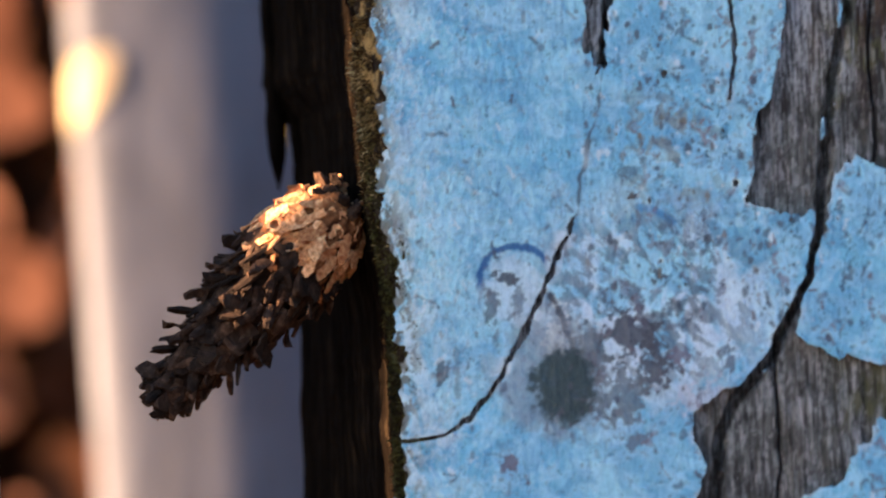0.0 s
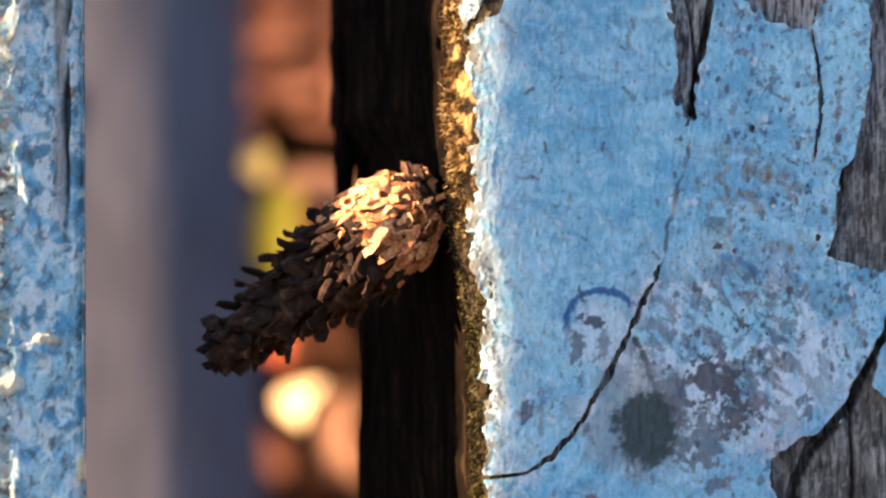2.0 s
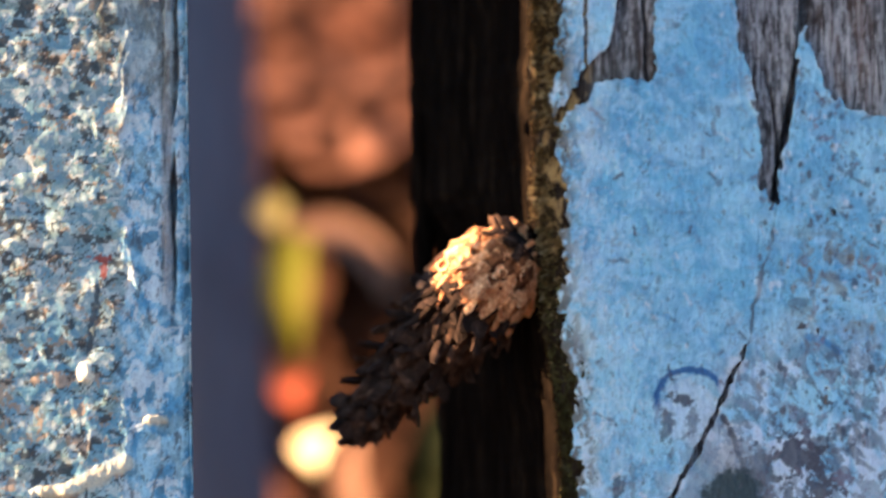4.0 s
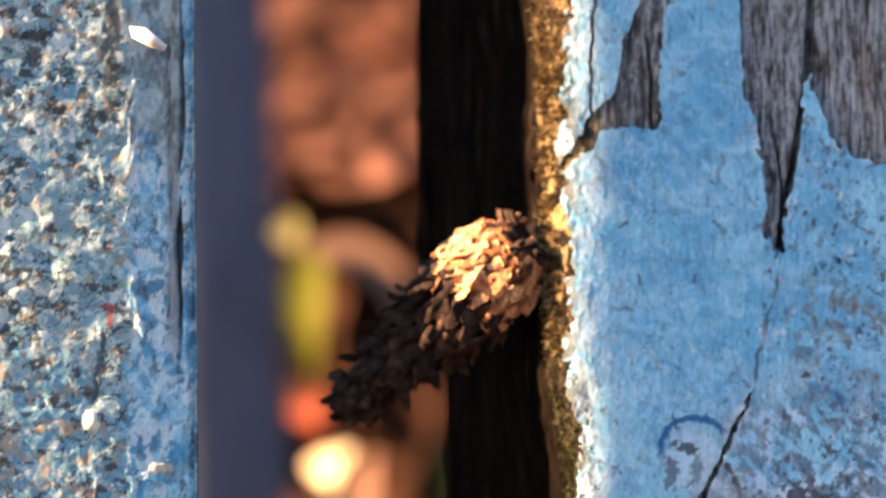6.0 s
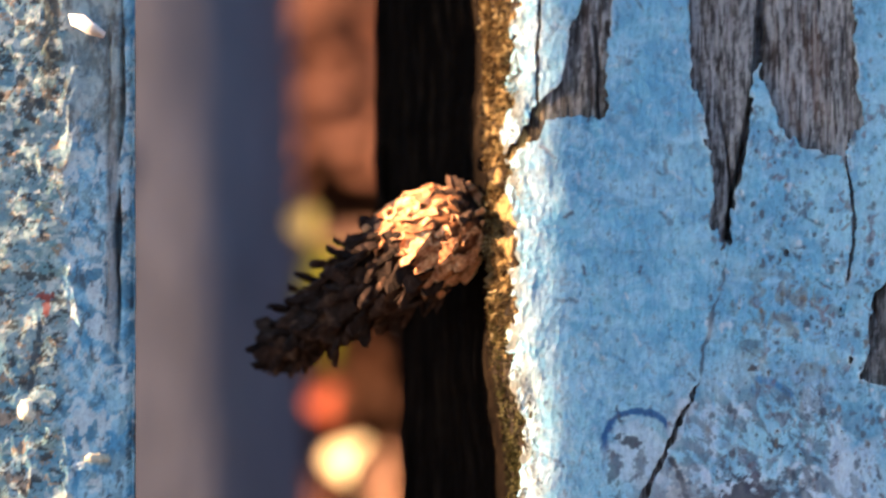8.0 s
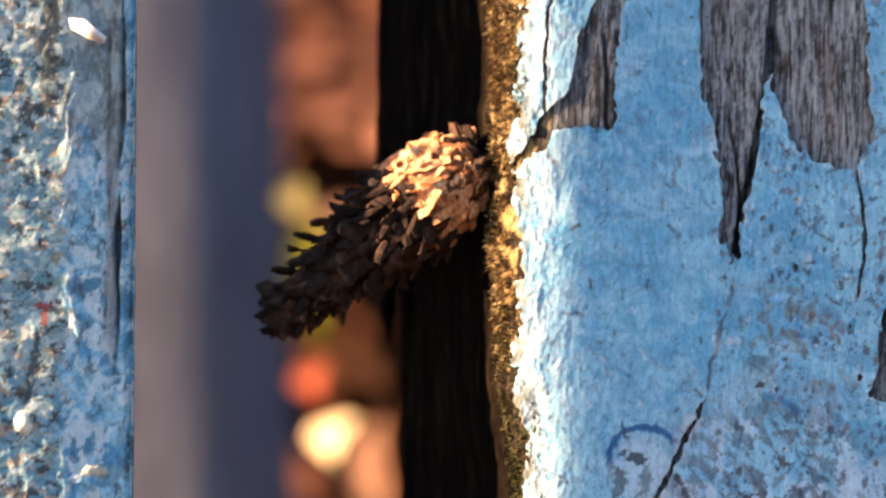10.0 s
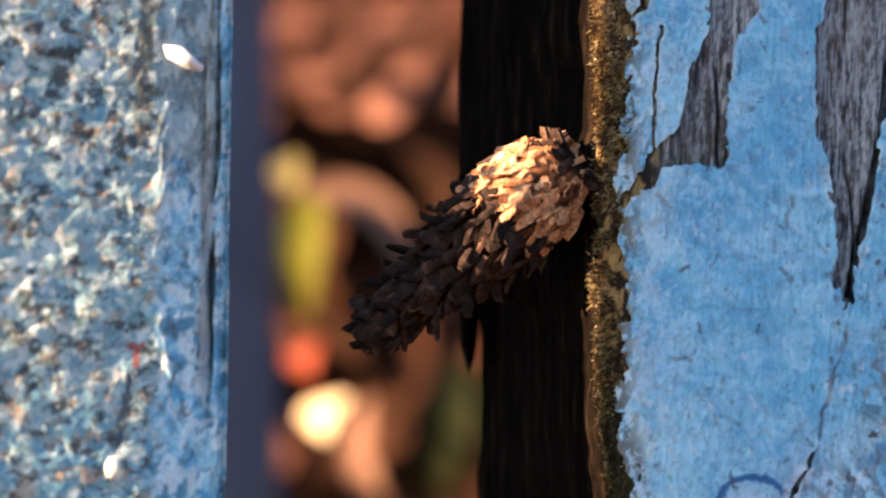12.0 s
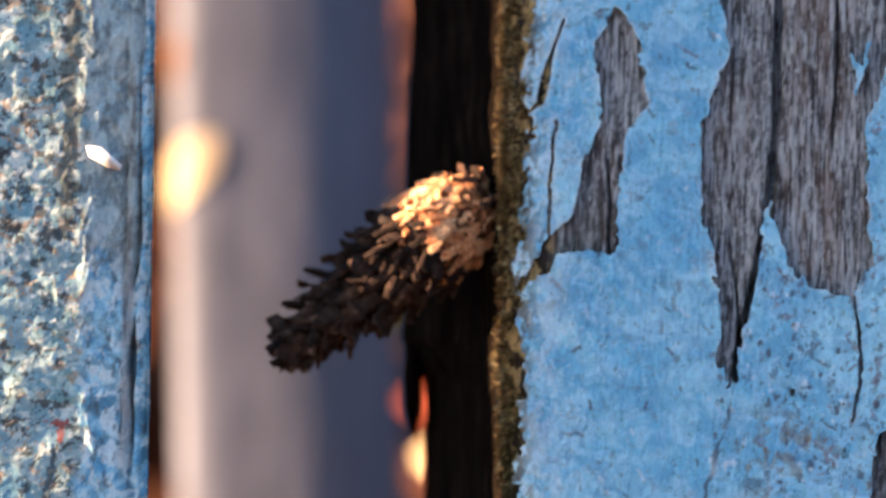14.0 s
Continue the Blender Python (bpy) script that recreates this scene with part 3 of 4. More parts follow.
        tone[cut] = mix(tone[cut], rng.choice([(0.06, 0.08, 0.12), (0.12, 0.10, 0.12), (0.50, 0.60, 0.68)], p=[0.55, 0.2, 0.25]), rng.uniform(0.35, 0.9) * step(rng.uniform(0.22, 0.34), 0.08, away))
    for n in range(420):
        ox, oz, wide = rng.uniform(-2, 20), rng.uniform(-26, 12), abs(rng.normal(0, 0.16)) + 0.12
        near, rows = (np.abs(gx[0] - ox) < 1).nonzero()[0], (np.abs(gz[:, 0] - oz) < 1).nonzero()[0]
        if len(near) < 2 or len(rows) < 2:
            continue
        cut = (slice(rows[0], rows[-1] + 1), slice(near[0], near[-1] + 1))
        away = np.hypot(gx[cut] - ox, (gz[cut] - oz) * rng.uniform(0.5, 1.1)) + 0.5 * wide * (vnoise(gx[cut] * 4, gz[cut] * 4, 190) - 0.5)
        tone[cut] = mix(tone[cut], ((0.06, 0.08, 0.11), (0.14, 0.12, 0.10), (0.52, 0.62, 0.70))[n % 3 if n % 2 else 0], rng.uniform(0.4, 0.9) * step(wide, wide * 0.5, away))
    rust = step(9, 2, np.hypot(gx - 7.2, (gz + 8.5) * 0.8)) * step(0.50, 0.64, blots(gx * 0.8, gz * 0.7, 117, 6))
    tone = mix(tone, (0.17, 0.13, 0.06), 0.55 * rust)
    grime = step(0.635, 0.70, blots(gx * 1.1, gz * 1.0, 119, 5)) * (0.35 + 0.5 * step(-2, 8, gx))
    tone = mix(tone, mix((0.06, 0.09, 0.13), (0.17, 0.13, 0.16), step(0.4, 0.6, vnoise(gx * 0.4, gz * 0.4, 124))), 0.8 * grime)
    nicks = step(0.80, 0.86, vnoise(gx * 1.1, gz * 0.75, 121) * 0.7 + vnoise(gx * 2.8, gz * 1.7, 122) * 0.3)
    tone = mix(tone, (0.09, 0.09, 0.12), 0.55 * nicks)
    tone = mix(tone, (0.58, 0.66, 0.72), 0.45 * step(0.6, 0.0, left) * step(0.4, 0.7, vnoise(gx * 0.5, gz * 0.5, 123)))
    # wear and sun glare as pale colour, moss and rim shade as dark
    tone = mix(tone, (0.72, 0.74, 0.72), 0.35 * step(-15, -22, gx - set_in(gz)) * step(0.42, 0.58, blots(gx * 0.9, gz * 0.6, 125, 5)))
    tone = mix(tone, (0.10, 0.085, 0.055), 0.85 * step(-19.5, -22.5, gx - set_in(gz)) * step(0.48, 0.56, blots(gx * 1.3, gz * 0.9, 126, 5)))
    # the film in its pieces: the main sheet, and each patch that the cracks have cut off
    pieces = patches(cell, 700)
    rest = cell & ~np.logical_or.reduce(pieces[1:]) if len(pieces) > 1 else cell
    for n, keep in enumerate([rest] + pieces[1:]):
        verts, faces, at = sheet(px * MM, py * MM, pz * MM, keep, 0.75 * MM)
        me = mesh_of("paint_film", verts, faces, PAINT, tone.reshape(-1, 3)[at])
        part("paint_patch" if n else "paint", me, board, "" if n else "cracked light blue paint film with stains and a ring mark")

    # moss and fibres on the bevelled edge
    rng = np.random.default_rng(3)
    verts, faces, greens = [], [], []
    for n in range(36000):
        z0 = rng.uniform(-56, 52)
        k = rng.uniform(-0.6, 1.25)
        edge = -23.9 + 0.025 * -z0 + float(set_in(z0))
        bulge = 1.6 * math.exp(-(((z0 - 1.0) / 3.6) ** 2)) + 0.9 * math.exp(-(((z0 - 26) / 3) ** 2))
        kk = min(max(k, 0), 1)
        p = np.array([edge + (2.6 + bulge) * k * (0.5 if k < 0 else 1) + rng.normal(0, 0.15), 2.2 * (1 - kk) ** 1.4 + 0.8 - 3.0 * min(k, 0), z0])
        if vnoise(np.array([k * 2.4]), np.array([z0 * 0.55]), 131)[0] < 0.34 + 0.5 * max(0, k - 0.75) - 0.2 * (k < 0):
            continue
        way = np.array([rng.normal(-0.7, 0.4), rng.normal(-0.7, 0.3), rng.normal(-0.3, 0.7)])
        way *= rng.uniform(0.3, 1.0) / np.linalg.norm(way)
        across = np.cross(way, rng.normal(size=3))
        across *= rng.uniform(0.025, 0.085) / (np.linalg.norm(across) + 1e-9)
        base = len(verts)
        verts += [p - across, p + across, p + way * 0.6 + across * 0.8, p + way, p + way * 0.6 - across * 0.8]
        faces += [[base, base + 1, base + 2, base + 4], [base + 2, base + 3, base + 4]]
        greens += [int(z0 + rng.normal(0, 4) < -9)] * 2
    me = mesh_of("moss_tufts", np.array(verts) * MM, faces, MOSS, smooth=False)
    me.materials.append(GREEN_MOSS)
    me.polygons.foreach_set("material_index", np.array(greens, np.int32))
    moss = part("moss", me, board, "golden brown moss and fibres, green lower down, on the worn edge")
    tagged(moss, kind="stuff")

    # a splinter that has come away along the back of the shade-dark side
    rows, n = 26, 8
    k, a = np.meshgrid(np.linspace(0, 1, rows), np.arange(n) * math.tau / n, indexing="ij")
    girth = np.clip(1.0 - k ** 6, 0.04, 1) * (1.05 + 0.5 * (fbm(k * 6, a * 0, 137) - 0.5))
    verts = np.stack([-37.3 + 0.5 * k + girth * 1.15 * np.cos(a), 31.0 + 1.6 * girth * np.sin(a), 14 - 22.5 * k], -1).reshape(-1, 3)
    caps = [list(range(n)), list(range(rows * n - 1, rows * n - n - 1, -1))]
    part("splinter", mesh_of("splinter", verts * MM, grid_faces(rows, n, loop=True).tolist() + caps, SHADED_WOOD), board)


build_painted_board()


def build_rough_board():
    board = thing("fence_board", -0.070, 0, UP, "wooden fence board with rough, flaking grey-blue paint", "fence board", "fence boards")
    # face from the far end to the break, a chamfer, and the rounded edge (x from the board's origin, mm)
    fx = np.r_[np.linspace(-75, -24, 18), np.arange(-23.5, 8.6, 0.16)]
    z = Z_ROWS[:, None]
    lean = -0.022 * np.clip(z, -60, 60)
    line = 1.9 + lean * 0.9
    brk = line + 1.3 * (fbm(z * 0.5, z * 0, 141, 4) - 0.5)
    x = fx + lean * step(-30, 0, fx)
    past = np.clip(x - brk, 0, 20)
    y = -8.2 + 0.322 * np.clip(x, -80, 9) * np.ones_like(z) + 0.13 * past + 0.5 * np.clip(x - lean - 7.3, 0, 3) ** 2
    flake = blots(x * 0.9, z * 0.7, 143, 5)
    coarse = step(0.8, -0.8, x - brk)
    broad = fbm(x * 0.26 + 9, z * 0.30, 148, 2)
    spots = ((-4.2, -31.0, 2.4, 0.7, 0.45), (-1.6, -18.9, 0.7, 1.0, 0.4), (5.4, -23.6, 1.5, 0.6, 0.4), (9.0, -36.6, 0.6, 1.6, 0.5), (-1.7, -43.8, 2.0, 1.7, 0.35))
    bulge = 0 * x
    for ox, oz, w, h, up in spots:
        bulge = bulge + up * step(1.2, 0.6, np.hypot((x - ox) / w, (z - oz) / h) + 0.8 * (flake - 0.5))
    weal = from_line(x, z + 0 * x, [(-3, -30.8), (-0.5, -29.6), (2.6, -28.0)])[0]
    bulge = bulge + 0.25 * step(1.4, 0.2, weal)
    # old coats broken off in terraces, with grit on them
    terrace = 0.05 * (blots(x * 1.4, z * 1.1, 147, 3) - 0.5) - 0.08 * step(0.50, 0.68, blots(x * 0.45, z * 0.42, 142, 4)) + 0.22 * (blots(x * 0.40, z * 0.42, 145, 4) - 0.5)
    ledge = blots(x * 0.20, z * 0.36, 150, 3)
    y = y - bulge - coarse * (0.30 * (broad - 0.5) + 0.45 * (ledge - 0.5) + terrace + 0.08 * (fbm(x * 1.1, z * 1.3, 146, 3) - 0.5))
    y = y - (1 - coarse) * (0.5 * terrace + 0.9 * (blots(x * 0.6, z * 0.3, 149) - 0.5) + 0.6 * (fbm(x * 2.2, z * 0.16, 151) - 0.5) * step(3, 5, x - brk))
    wander = 1.0 * (fbm(z * 0.06, z * 0, 153) - 0.5) + 0.35 * (fbm(z * 0.31, z * 0, 154, 5) - 0.5)
    gap = np.abs(x - line - 5.1 - wander) + 0.4 * (vnoise(z * 0.17, x * 0, 156) - 0.4)
    open_ = (0.35 + 0.65 * step(0.3, 0.5, vnoise(z * 0.06, z * 0, 155))) * step(-16, -6, z)
    y = y + 1.1 * step(0.30, 0.05, gap) * open_ + 0.5 * step(0.25, 0.05, np.abs(x - line - 3.9 - 0.7 * wander)) * open_ * step(0.45, 0.6, vnoise(z * 0.2, x * 0, 159))
    edge = np.array([(8.5, -5.0), (7.6, -2), (1.5, 13), (0, 15.5), (-40, 15.8), (-75, 15.8), (-76.5, 14), (-76.5, -20)])
    ex = edge[:, 0] + lean + 0.5 * (fbm(z * 0.3, z * 0, 157) - 0.5)
    ey = edge[:, 1] + 0 * z
    xx, yy = np.concatenate([x, ex], 1), np.concatenate([y, ey], 1)
    zz = z + 0 * xx
    verts = np.stack([xx, yy, zz], -1).reshape(-1, 3) * MM
    faces = grid_faces(*xx.shape, loop=True).tolist()
    cols = xx.shape[1]
    faces.append(list(range(cols)))
    faces.append(list(range(len(verts) - 1, len(verts) - cols - 1, -1)))
    t3 = blots(xx * 2.3, zz * 1.7, 165)
    # a mosaic of old coats: grey, teal, green-grey, lilac-brown and cream, with dark pits
    tone = mix((0.20, 0.30, 0.29), (0.52, 0.60, 0.56), step(0.40, 0.60, blots(xx * 1.0, zz * 1.05, 163, 5)))
    tone = mix(tone, (0.28, 0.42, 0.50), 0.5 * step(0.51, 0.59, blots(xx * 0.6, zz * 0.65, 161, 5)))
    tone = mix(tone, (0.20, 0.27, 0.24), 0.65 * step(0.52, 0.59, blots(xx * 0.75, zz * 0.9, 162, 5)))
    tone = mix(tone, (0.40, 0.37, 0.34), 0.35 * step(0.54, 0.60, blots(xx * 1.1, zz * 1.2, 164, 5)))
    tone = mix(tone, (0.20, 0.30, 0.36), 0.5 * step(0.48, 0.60, blots(xx * 0.22, zz * 0.25, 166, 3)))
    tone = mix(tone, (0.10, 0.30, 0.46), (0.25 + 0.3 * step(-4, -20, zz)) * step(0.44, 0.56, blots(xx * 0.5, zz * 0.6, 185, 5)))
    above = 0.65 + 0.35 * step(-16, 2, zz)
    tone = mix(tone, (0.76, 0.75, 0.69), 0.65 * above * step(0.55, 0.61, blots(xx * 1.0 + 4, zz * 1.2, 169, 5)))
    tone = mix(tone, (0.42, 0.25, 0.13), 0.7 * step(0.61, 0.66, blots(xx * 0.9, zz * 1.1, 167, 5)))
    tone = mix(tone, (0.035, 0.032, 0.03), 0.85 * step(0.58, 0.63, blots(xx * 1.0, zz * 1.3, 168, 5)))
    tone = mix(tone, (0.04, 0.045, 0.05), 0.8 * step(0.022, 0.008, np.abs(blots(xx * 0.28, zz * 0.45, 179, 5) - 0.5)) * step(0.45, 0.6, blots(xx * 0.4, zz * 0.4, 180, 3)))
    shade = step(-0.5, 0.5, xx - brk + 2.4 * (blots(xx * 0.9, zz * 0.7, 178) - 0.5))
    blue = mix((0.13, 0.32, 0.51), (0.38, 0.58, 0.70), step(0.38, 0.62, blots(xx * 0.8, zz * 0.6, 171, 5)))
    blue = mix(blue, (0.10, 0.17, 0.22), 0.55 * step(0.5, 0.6, blots(xx * 0.9, zz * 0.7, 172, 5)))
    blue = mix(blue, (0.66, 0.70, 0.72), 0.8 * step(0.53, 0.61, blots(xx * 0.9, zz * 0.7, 173, 5)))
    blue = mix(blue, (0.07, 0.07, 0.08), 0.7 * step(0.62, 0.72, blots(xx * 1.7, zz * 0.8, 175)))
    bare = step(0.8, 0.3, np.abs(xx - line - 4.4)) * open_
    blue = mix(blue, mix((0.10, 0.09, 0.09), (0.30, 0.28, 0.28), step(0.4, 0.6, fbm(xx * 3.0, zz * 0.3, 174))), 0.85 * bare)
    blue = mix(blue, (0.02, 0.02, 0.025), 0.85 * step(0.38, 0.12, np.abs(xx - line - 5.15 - wander) + 0.4 * (vnoise(zz * 0.17, zz * 0, 156) - 0.4)) * open_)
    blue = mix(blue, mix((0.14, 0.13, 0.11), (0.42, 0.45, 0.43), step(0.38, 0.6, blots(xx * 1.1, zz * 0.5, 170, 5))), 0.75 * step(5, 15, zz + 8 * (blots(xx * 0.3, zz * 0.2, 184) - 0.5)) * step(6.2, 4.6, xx - brk))
    tone = mix(tone, blue, shade)
    stripe = step(1.1, 0.5, np.abs(xx - brk + 1.6 + 0.8 * (fbm(zz * 0.2, zz * 0, 177) - 0.5))) * step(12, 18, zz)
    tone = mix(tone, (0.07, 0.07, 0.06), 0.75 * stripe)
    for ox, oz, w, h, up in spots:
        tone = mix(tone, (0.62, 0.52, 0.36), 0.85 * step(1.1, 0.75, np.hypot((xx - ox) / w, (zz - oz) / h) + 0.7 * (t3 - 0.5)))
    weal = from_line(xx, zz, [(-3, -30.8), (-0.5, -29.6), (2.6, -28.0)])[0] + 0.6 * (t3 - 0.5)
    tone = mix(tone, (0.66, 0.60, 0.46), 0.85 * step(1.0, 0.5, weal))
    for ox, oz, w, h, colour, dark in ((-0.2, -7.1, 1.1, 0.35, (0.30, 0.05, 0.03), 0.9), (0.1, -8.3, 0.4, 0.9, (0.28, 0.05, 0.03), 0.8), (-0.8, -14.0, 0.45, 4.0, (0.05, 0.07, 0.09), 0.85), (-1.6, -18.9, 0.8, 1.1, (0.85, 0.78, 0.62), 1.0), (-8, 21, 1.6, 0.7, (0.03, 0.025, 0.02), 0.9)):
        blot = np.hypot((xx - ox - 0.12 * (zz - oz) * (h > 3)) / w, (zz - oz) / h) + 1.6 * (t3 - 0.5)
        tone = mix(tone, colour, dark * step(1.1, 0.8, blot))
    tone = tone * (0.97, 1.03, 0.99)
    part("boarding", mesh_of("rough_board", verts, faces, ROUGH_PAINT, tone.reshape(-1, 3)), board)
    # a loose white flake of paint near the top
    me = mesh_of("white_flake", np.array([(-1.5, -0.5, 0.9), (-0.2, -0.9, 0.8), (1.5, -0.5, -0.6), (1.3, -0.3, -1.0), (0.2, -0.3, -0.7), (-1.3, -0.2, 0.1)]) * MM, [[0, 5, 4, 3, 2, 1]], FLAKE, np.full((6, 3), 0.8))
    flake = part("paint_flake", me, board, "loose white flake of paint")
    flake.scale = (1.3, 1.0, 1.3)
    flake.location = (3.7 * MM, -8.3 * MM, 21.0 * MM)
    m = flake.modifiers.new("thick", "SOLIDIFY")
    m.thickness = 0.2 * MM


build_rough_board()


# ---- the bagworm's case ----
BAG_AXIS = Vector((-0.66, 0.31, -0.66)).normalized()   # from head to tip
BAG_HEAD = Vector((4.2, 0.6, -1.6))                     # axis at the head, from the hollow stem
BAG_LONG = 24.6
BAG_S = [-5, -3, 0, 4, 8, 12, 15.5, 18.5, 20.8, BAG_LONG - 2.4]
BAG_R = [2.4, 4.2, 5.0, 4.8, 4.2, 3.4, 2.75, 2.35, 2.0, 1.1]


def bag_radius(s):
    """Radius in mm at s mm from the head."""
    return float(np.interp(s, BAG_S, BAG_R))


def chip_mesh(name, long, wide, rng, mat, thin=1.0):
    """A bent, ragged flat bit of dead leaf or bark, root at the origin, along +x, outside towards +z."""
    rows, verts, faces = 6, [], []
    bow, skew, roll = rng.uniform(-0.12, 0.2), rng.uniform(-0.35, 0.35), rng.uniform(-0.35, 0.35)
    for r in range(rows):
        k = r / (rows - 1)
        half = wide * (0.45 + 0.55 * math.sin(math.pi * (0.2 + 0.62 * k))) * rng.uniform(0.85, 1.12) * (1.0 if r < rows - 1 else rng.uniform(0.2, 0.7))
        lift, slide = bow * long * k * k + rng.uniform(-0.12, 0.12), skew * wide * math.sin(2.5 * k)
        thick = thin * rng.uniform(0.12, 0.28)
        for side in (-1, 1):
            verts.append((long * k + rng.uniform(-0.09, 0.09) * long, side * half * rng.uniform(0.85, 1.15) + slide, lift + side * roll * k + rng.uniform(-0.08, 0.08)))
        for side in (1, -1):
            verts.append((long * k, side * half * 0.9 + slide, lift - thick + side * roll * k))
    for r in range(rows - 1):
        a, b = 4 * r, 4 * r + 4
        for n in range(4):
            faces.append([a + n, a + (n + 1) % 4, b + (n + 1) % 4, b + n])
    faces += [[3, 2, 1, 0], [4 * rows - 4, 4 * rows - 3, 4 * rows - 2, 4 * rows - 1]]
    return mesh_of(name, np.array(verts) * MM, faces, mat, smooth=False)


def twig_mesh(name, long, radius, rng, mat, hollow=False):
    verts, faces, n = [], [], 7
    for k in (0, 0.5, 1):
        bend = rng.uniform(-0.2, 0.2)
        for a in range(n):
            c, s = math.cos(a * math.tau / n), math.sin(a * math.tau / n)
            verts.append((long * k + rng.uniform(-0.1, 0.1), radius * c * rng.uniform(0.85, 1.1), radius * s + bend))
    for r in range(2):
        for a in range(n):
            faces.append([r * n + a, r * n + (a + 1) % n, r * n + n + (a + 1) % n, r * n + n + a])
    faces.append(list(range(n))[::-1])
    if hollow:
        for k, f in ((1.0, 0.6), (0.4, 0.5)):
            base = len(verts)
            for a in range(n):
                verts.append((long * k, radius * f * math.cos(a * math.tau / n), radius * f * math.sin(a * math.tau / n)))
            for a in range(n):
                faces.append([base - n + a, base - n + (a + 1) % n, base + (a + 1) % n, base + a])
    faces.append(list(range(len(verts) - n, len(verts))))
    return mesh_of(name, np.array(verts) * MM, faces, mat, smooth=False)


def bit_mesh(name, long, half, rng, mat):
    """A half-round bit of stem or rolled leaf, root at the origin, along +x, its round side towards +z."""
    rows, verts, faces = 6, [], []
    bow, slew = rng.uniform(-0.05, 0.10), rng.uniform(-0.25, 0.25)
    for r in range(rows):
        k = r / (rows - 1)
        girth = half * (0.75 + 0.35 * math.sin(math.pi * min(1, k * 1.1))) * rng.uniform(0.88, 1.1) * (rng.uniform(0.7, 1.0) if r == rows - 1 else 1)
        for a in (-0.15, 0.22, 0.5, 0.78, 1.15):
            dent = rng.uniform(0.82, 1.12)
            verts.append((long * k + rng.uniform(-0.07, 0.07) * long * (0 < r), girth * dent * math.cos(math.pi * a) + slew * half * k * k * 2, 0.75 * girth * dent * math.sin(math.pi * a) + bow * long * k * k))
    for r in range(rows - 1):
        for n in range(5):
            faces.append([5 * r + n, 5 * r + 5 + n, 5 * r + 5 + (n + 1) % 5, 5 * r + (n + 1) % 5])
    faces += [[0, 1, 2, 3, 4], [5 * rows - 1 - n for n in range(5)]]
    return mesh_of(name, np.array(verts) * MM, faces, mat, smooth=False)


def build_bag():
    bag = thing("bagworm_case", -0.0355, 0.002, UP, "dark brown bagworm case of overlapping dead leaf bits", "bagworm case")
    rng = random.Random(5)
    side = BAG_AXIS.cross(Vector((0, 1, 0))).normalized()
    front = side.cross(BAG_AXIS)
    rows, n = 130, 110
    s, a = np.meshgrid(np.linspace(-5, BAG_LONG - 2.4, rows), np.arange(n) * math.tau / n, indexing="ij")
    u, v = 5 * np.cos(a), 5 * np.sin(a)
    lump = blots(u * 0.5 + s * 0.12, v * 0.5 - s * 0.25, 201, 4) - 0.5
    shred = 1 - np.abs(2 * fbm(u * 1.1 + 20, v * 1.1 + s * 0.45, 203, 4) - 1)
    r = np.interp(s, BAG_S, BAG_R) * 0.88 + 0.7 * lump + 0.4 * (shred - 0.7)
    way = np.cos(a)[..., None] * np.array(side) + np.sin(a)[..., None] * np.array(front)
    verts = np.array(BAG_HEAD) + s[..., None] * np.array(BAG_AXIS) + way * r[..., None]
    faces = grid_faces(rows, n, loop=True).tolist() + [list(range(n))[::-1], list(range(rows * n - n, rows * n))]
    tan = step(5.5, 3.0, s + 3.0 * (fbm(u * 0.6, v * 0.6 + s * 0.3, 205) - 0.5)) * step(-5.0, -4.0, s)
    tone = mix((0.014, 0.009, 0.007), mix((0.05, 0.018, 0.008), (0.30, 0.13, 0.05), step(0.35, 0.65, shred * 0.6 + lump * 0.5)), tan)
    part("silk_tube", mesh_of("silk_tube", verts.reshape(-1, 3) * MM, faces, CASE, tone.reshape(-1, 3)), bag, "ragged silk tube, tan at the head, its colour raised for sunlight")

    bits = [bit_mesh("leaf_bit", rng.uniform(1.5, 3.2), rng.uniform(0.34, 0.66), rng, CHIP) for _ in range(18)]
    flat = [chip_mesh("leaf_bit", rng.uniform(1.6, 3.2), rng.uniform(0.5, 1.0), rng, CHIP) for _ in range(12)]
    sunlit_bits = [bit_mesh("tan_bit", rng.uniform(1.4, 2.6), rng.uniform(0.24, 0.42), rng, SUNLIT_TAN) for _ in range(8)]
    sunlit_bits += [chip_mesh("tan_bit", rng.uniform(1.5, 3.2), rng.uniform(0.28, 0.62), rng, SUNLIT_TAN, 0.7) for _ in range(22)]
    small = [chip_mesh("leaf_crumb", rng.uniform(0.7, 1.6), rng.uniform(0.2, 0.45), rng, SUNLIT_TAN, 0.5) for _ in range(10)]
    dark = [bit_mesh("leaf_crumb", rng.uniform(0.9, 1.8), rng.uniform(0.4, 0.7), rng, CHIP) for _ in range(8)]
    stubs = [bit_mesh("stem_stub", rng.uniform(1.5, 2.4), rng.uniform(0.45, 0.72), rng, CHIP) for _ in range(6)]

    def lay(name, me, s, angle, rise, yaw, sunk=0.0, roll=0.0):
        out = side * math.cos(angle) + front * math.sin(angle)
        round_ = BAG_AXIS.cross(out)
        root = BAG_HEAD + BAG_AXIS * s + out * (bag_radius(s) - sunk)
        along = (BAG_AXIS * math.cos(yaw) + round_ * math.sin(yaw)).normalized()
        along = (along * math.cos(rise) + out * math.sin(rise)).normalized()
        up = (out - along * out.dot(along)).normalized()
        up = up * math.cos(roll) + along.cross(up) * math.sin(roll)
        turn = Matrix((along, up.cross(along), up)).transposed().to_4x4()
        ob = part(name, me, bag)
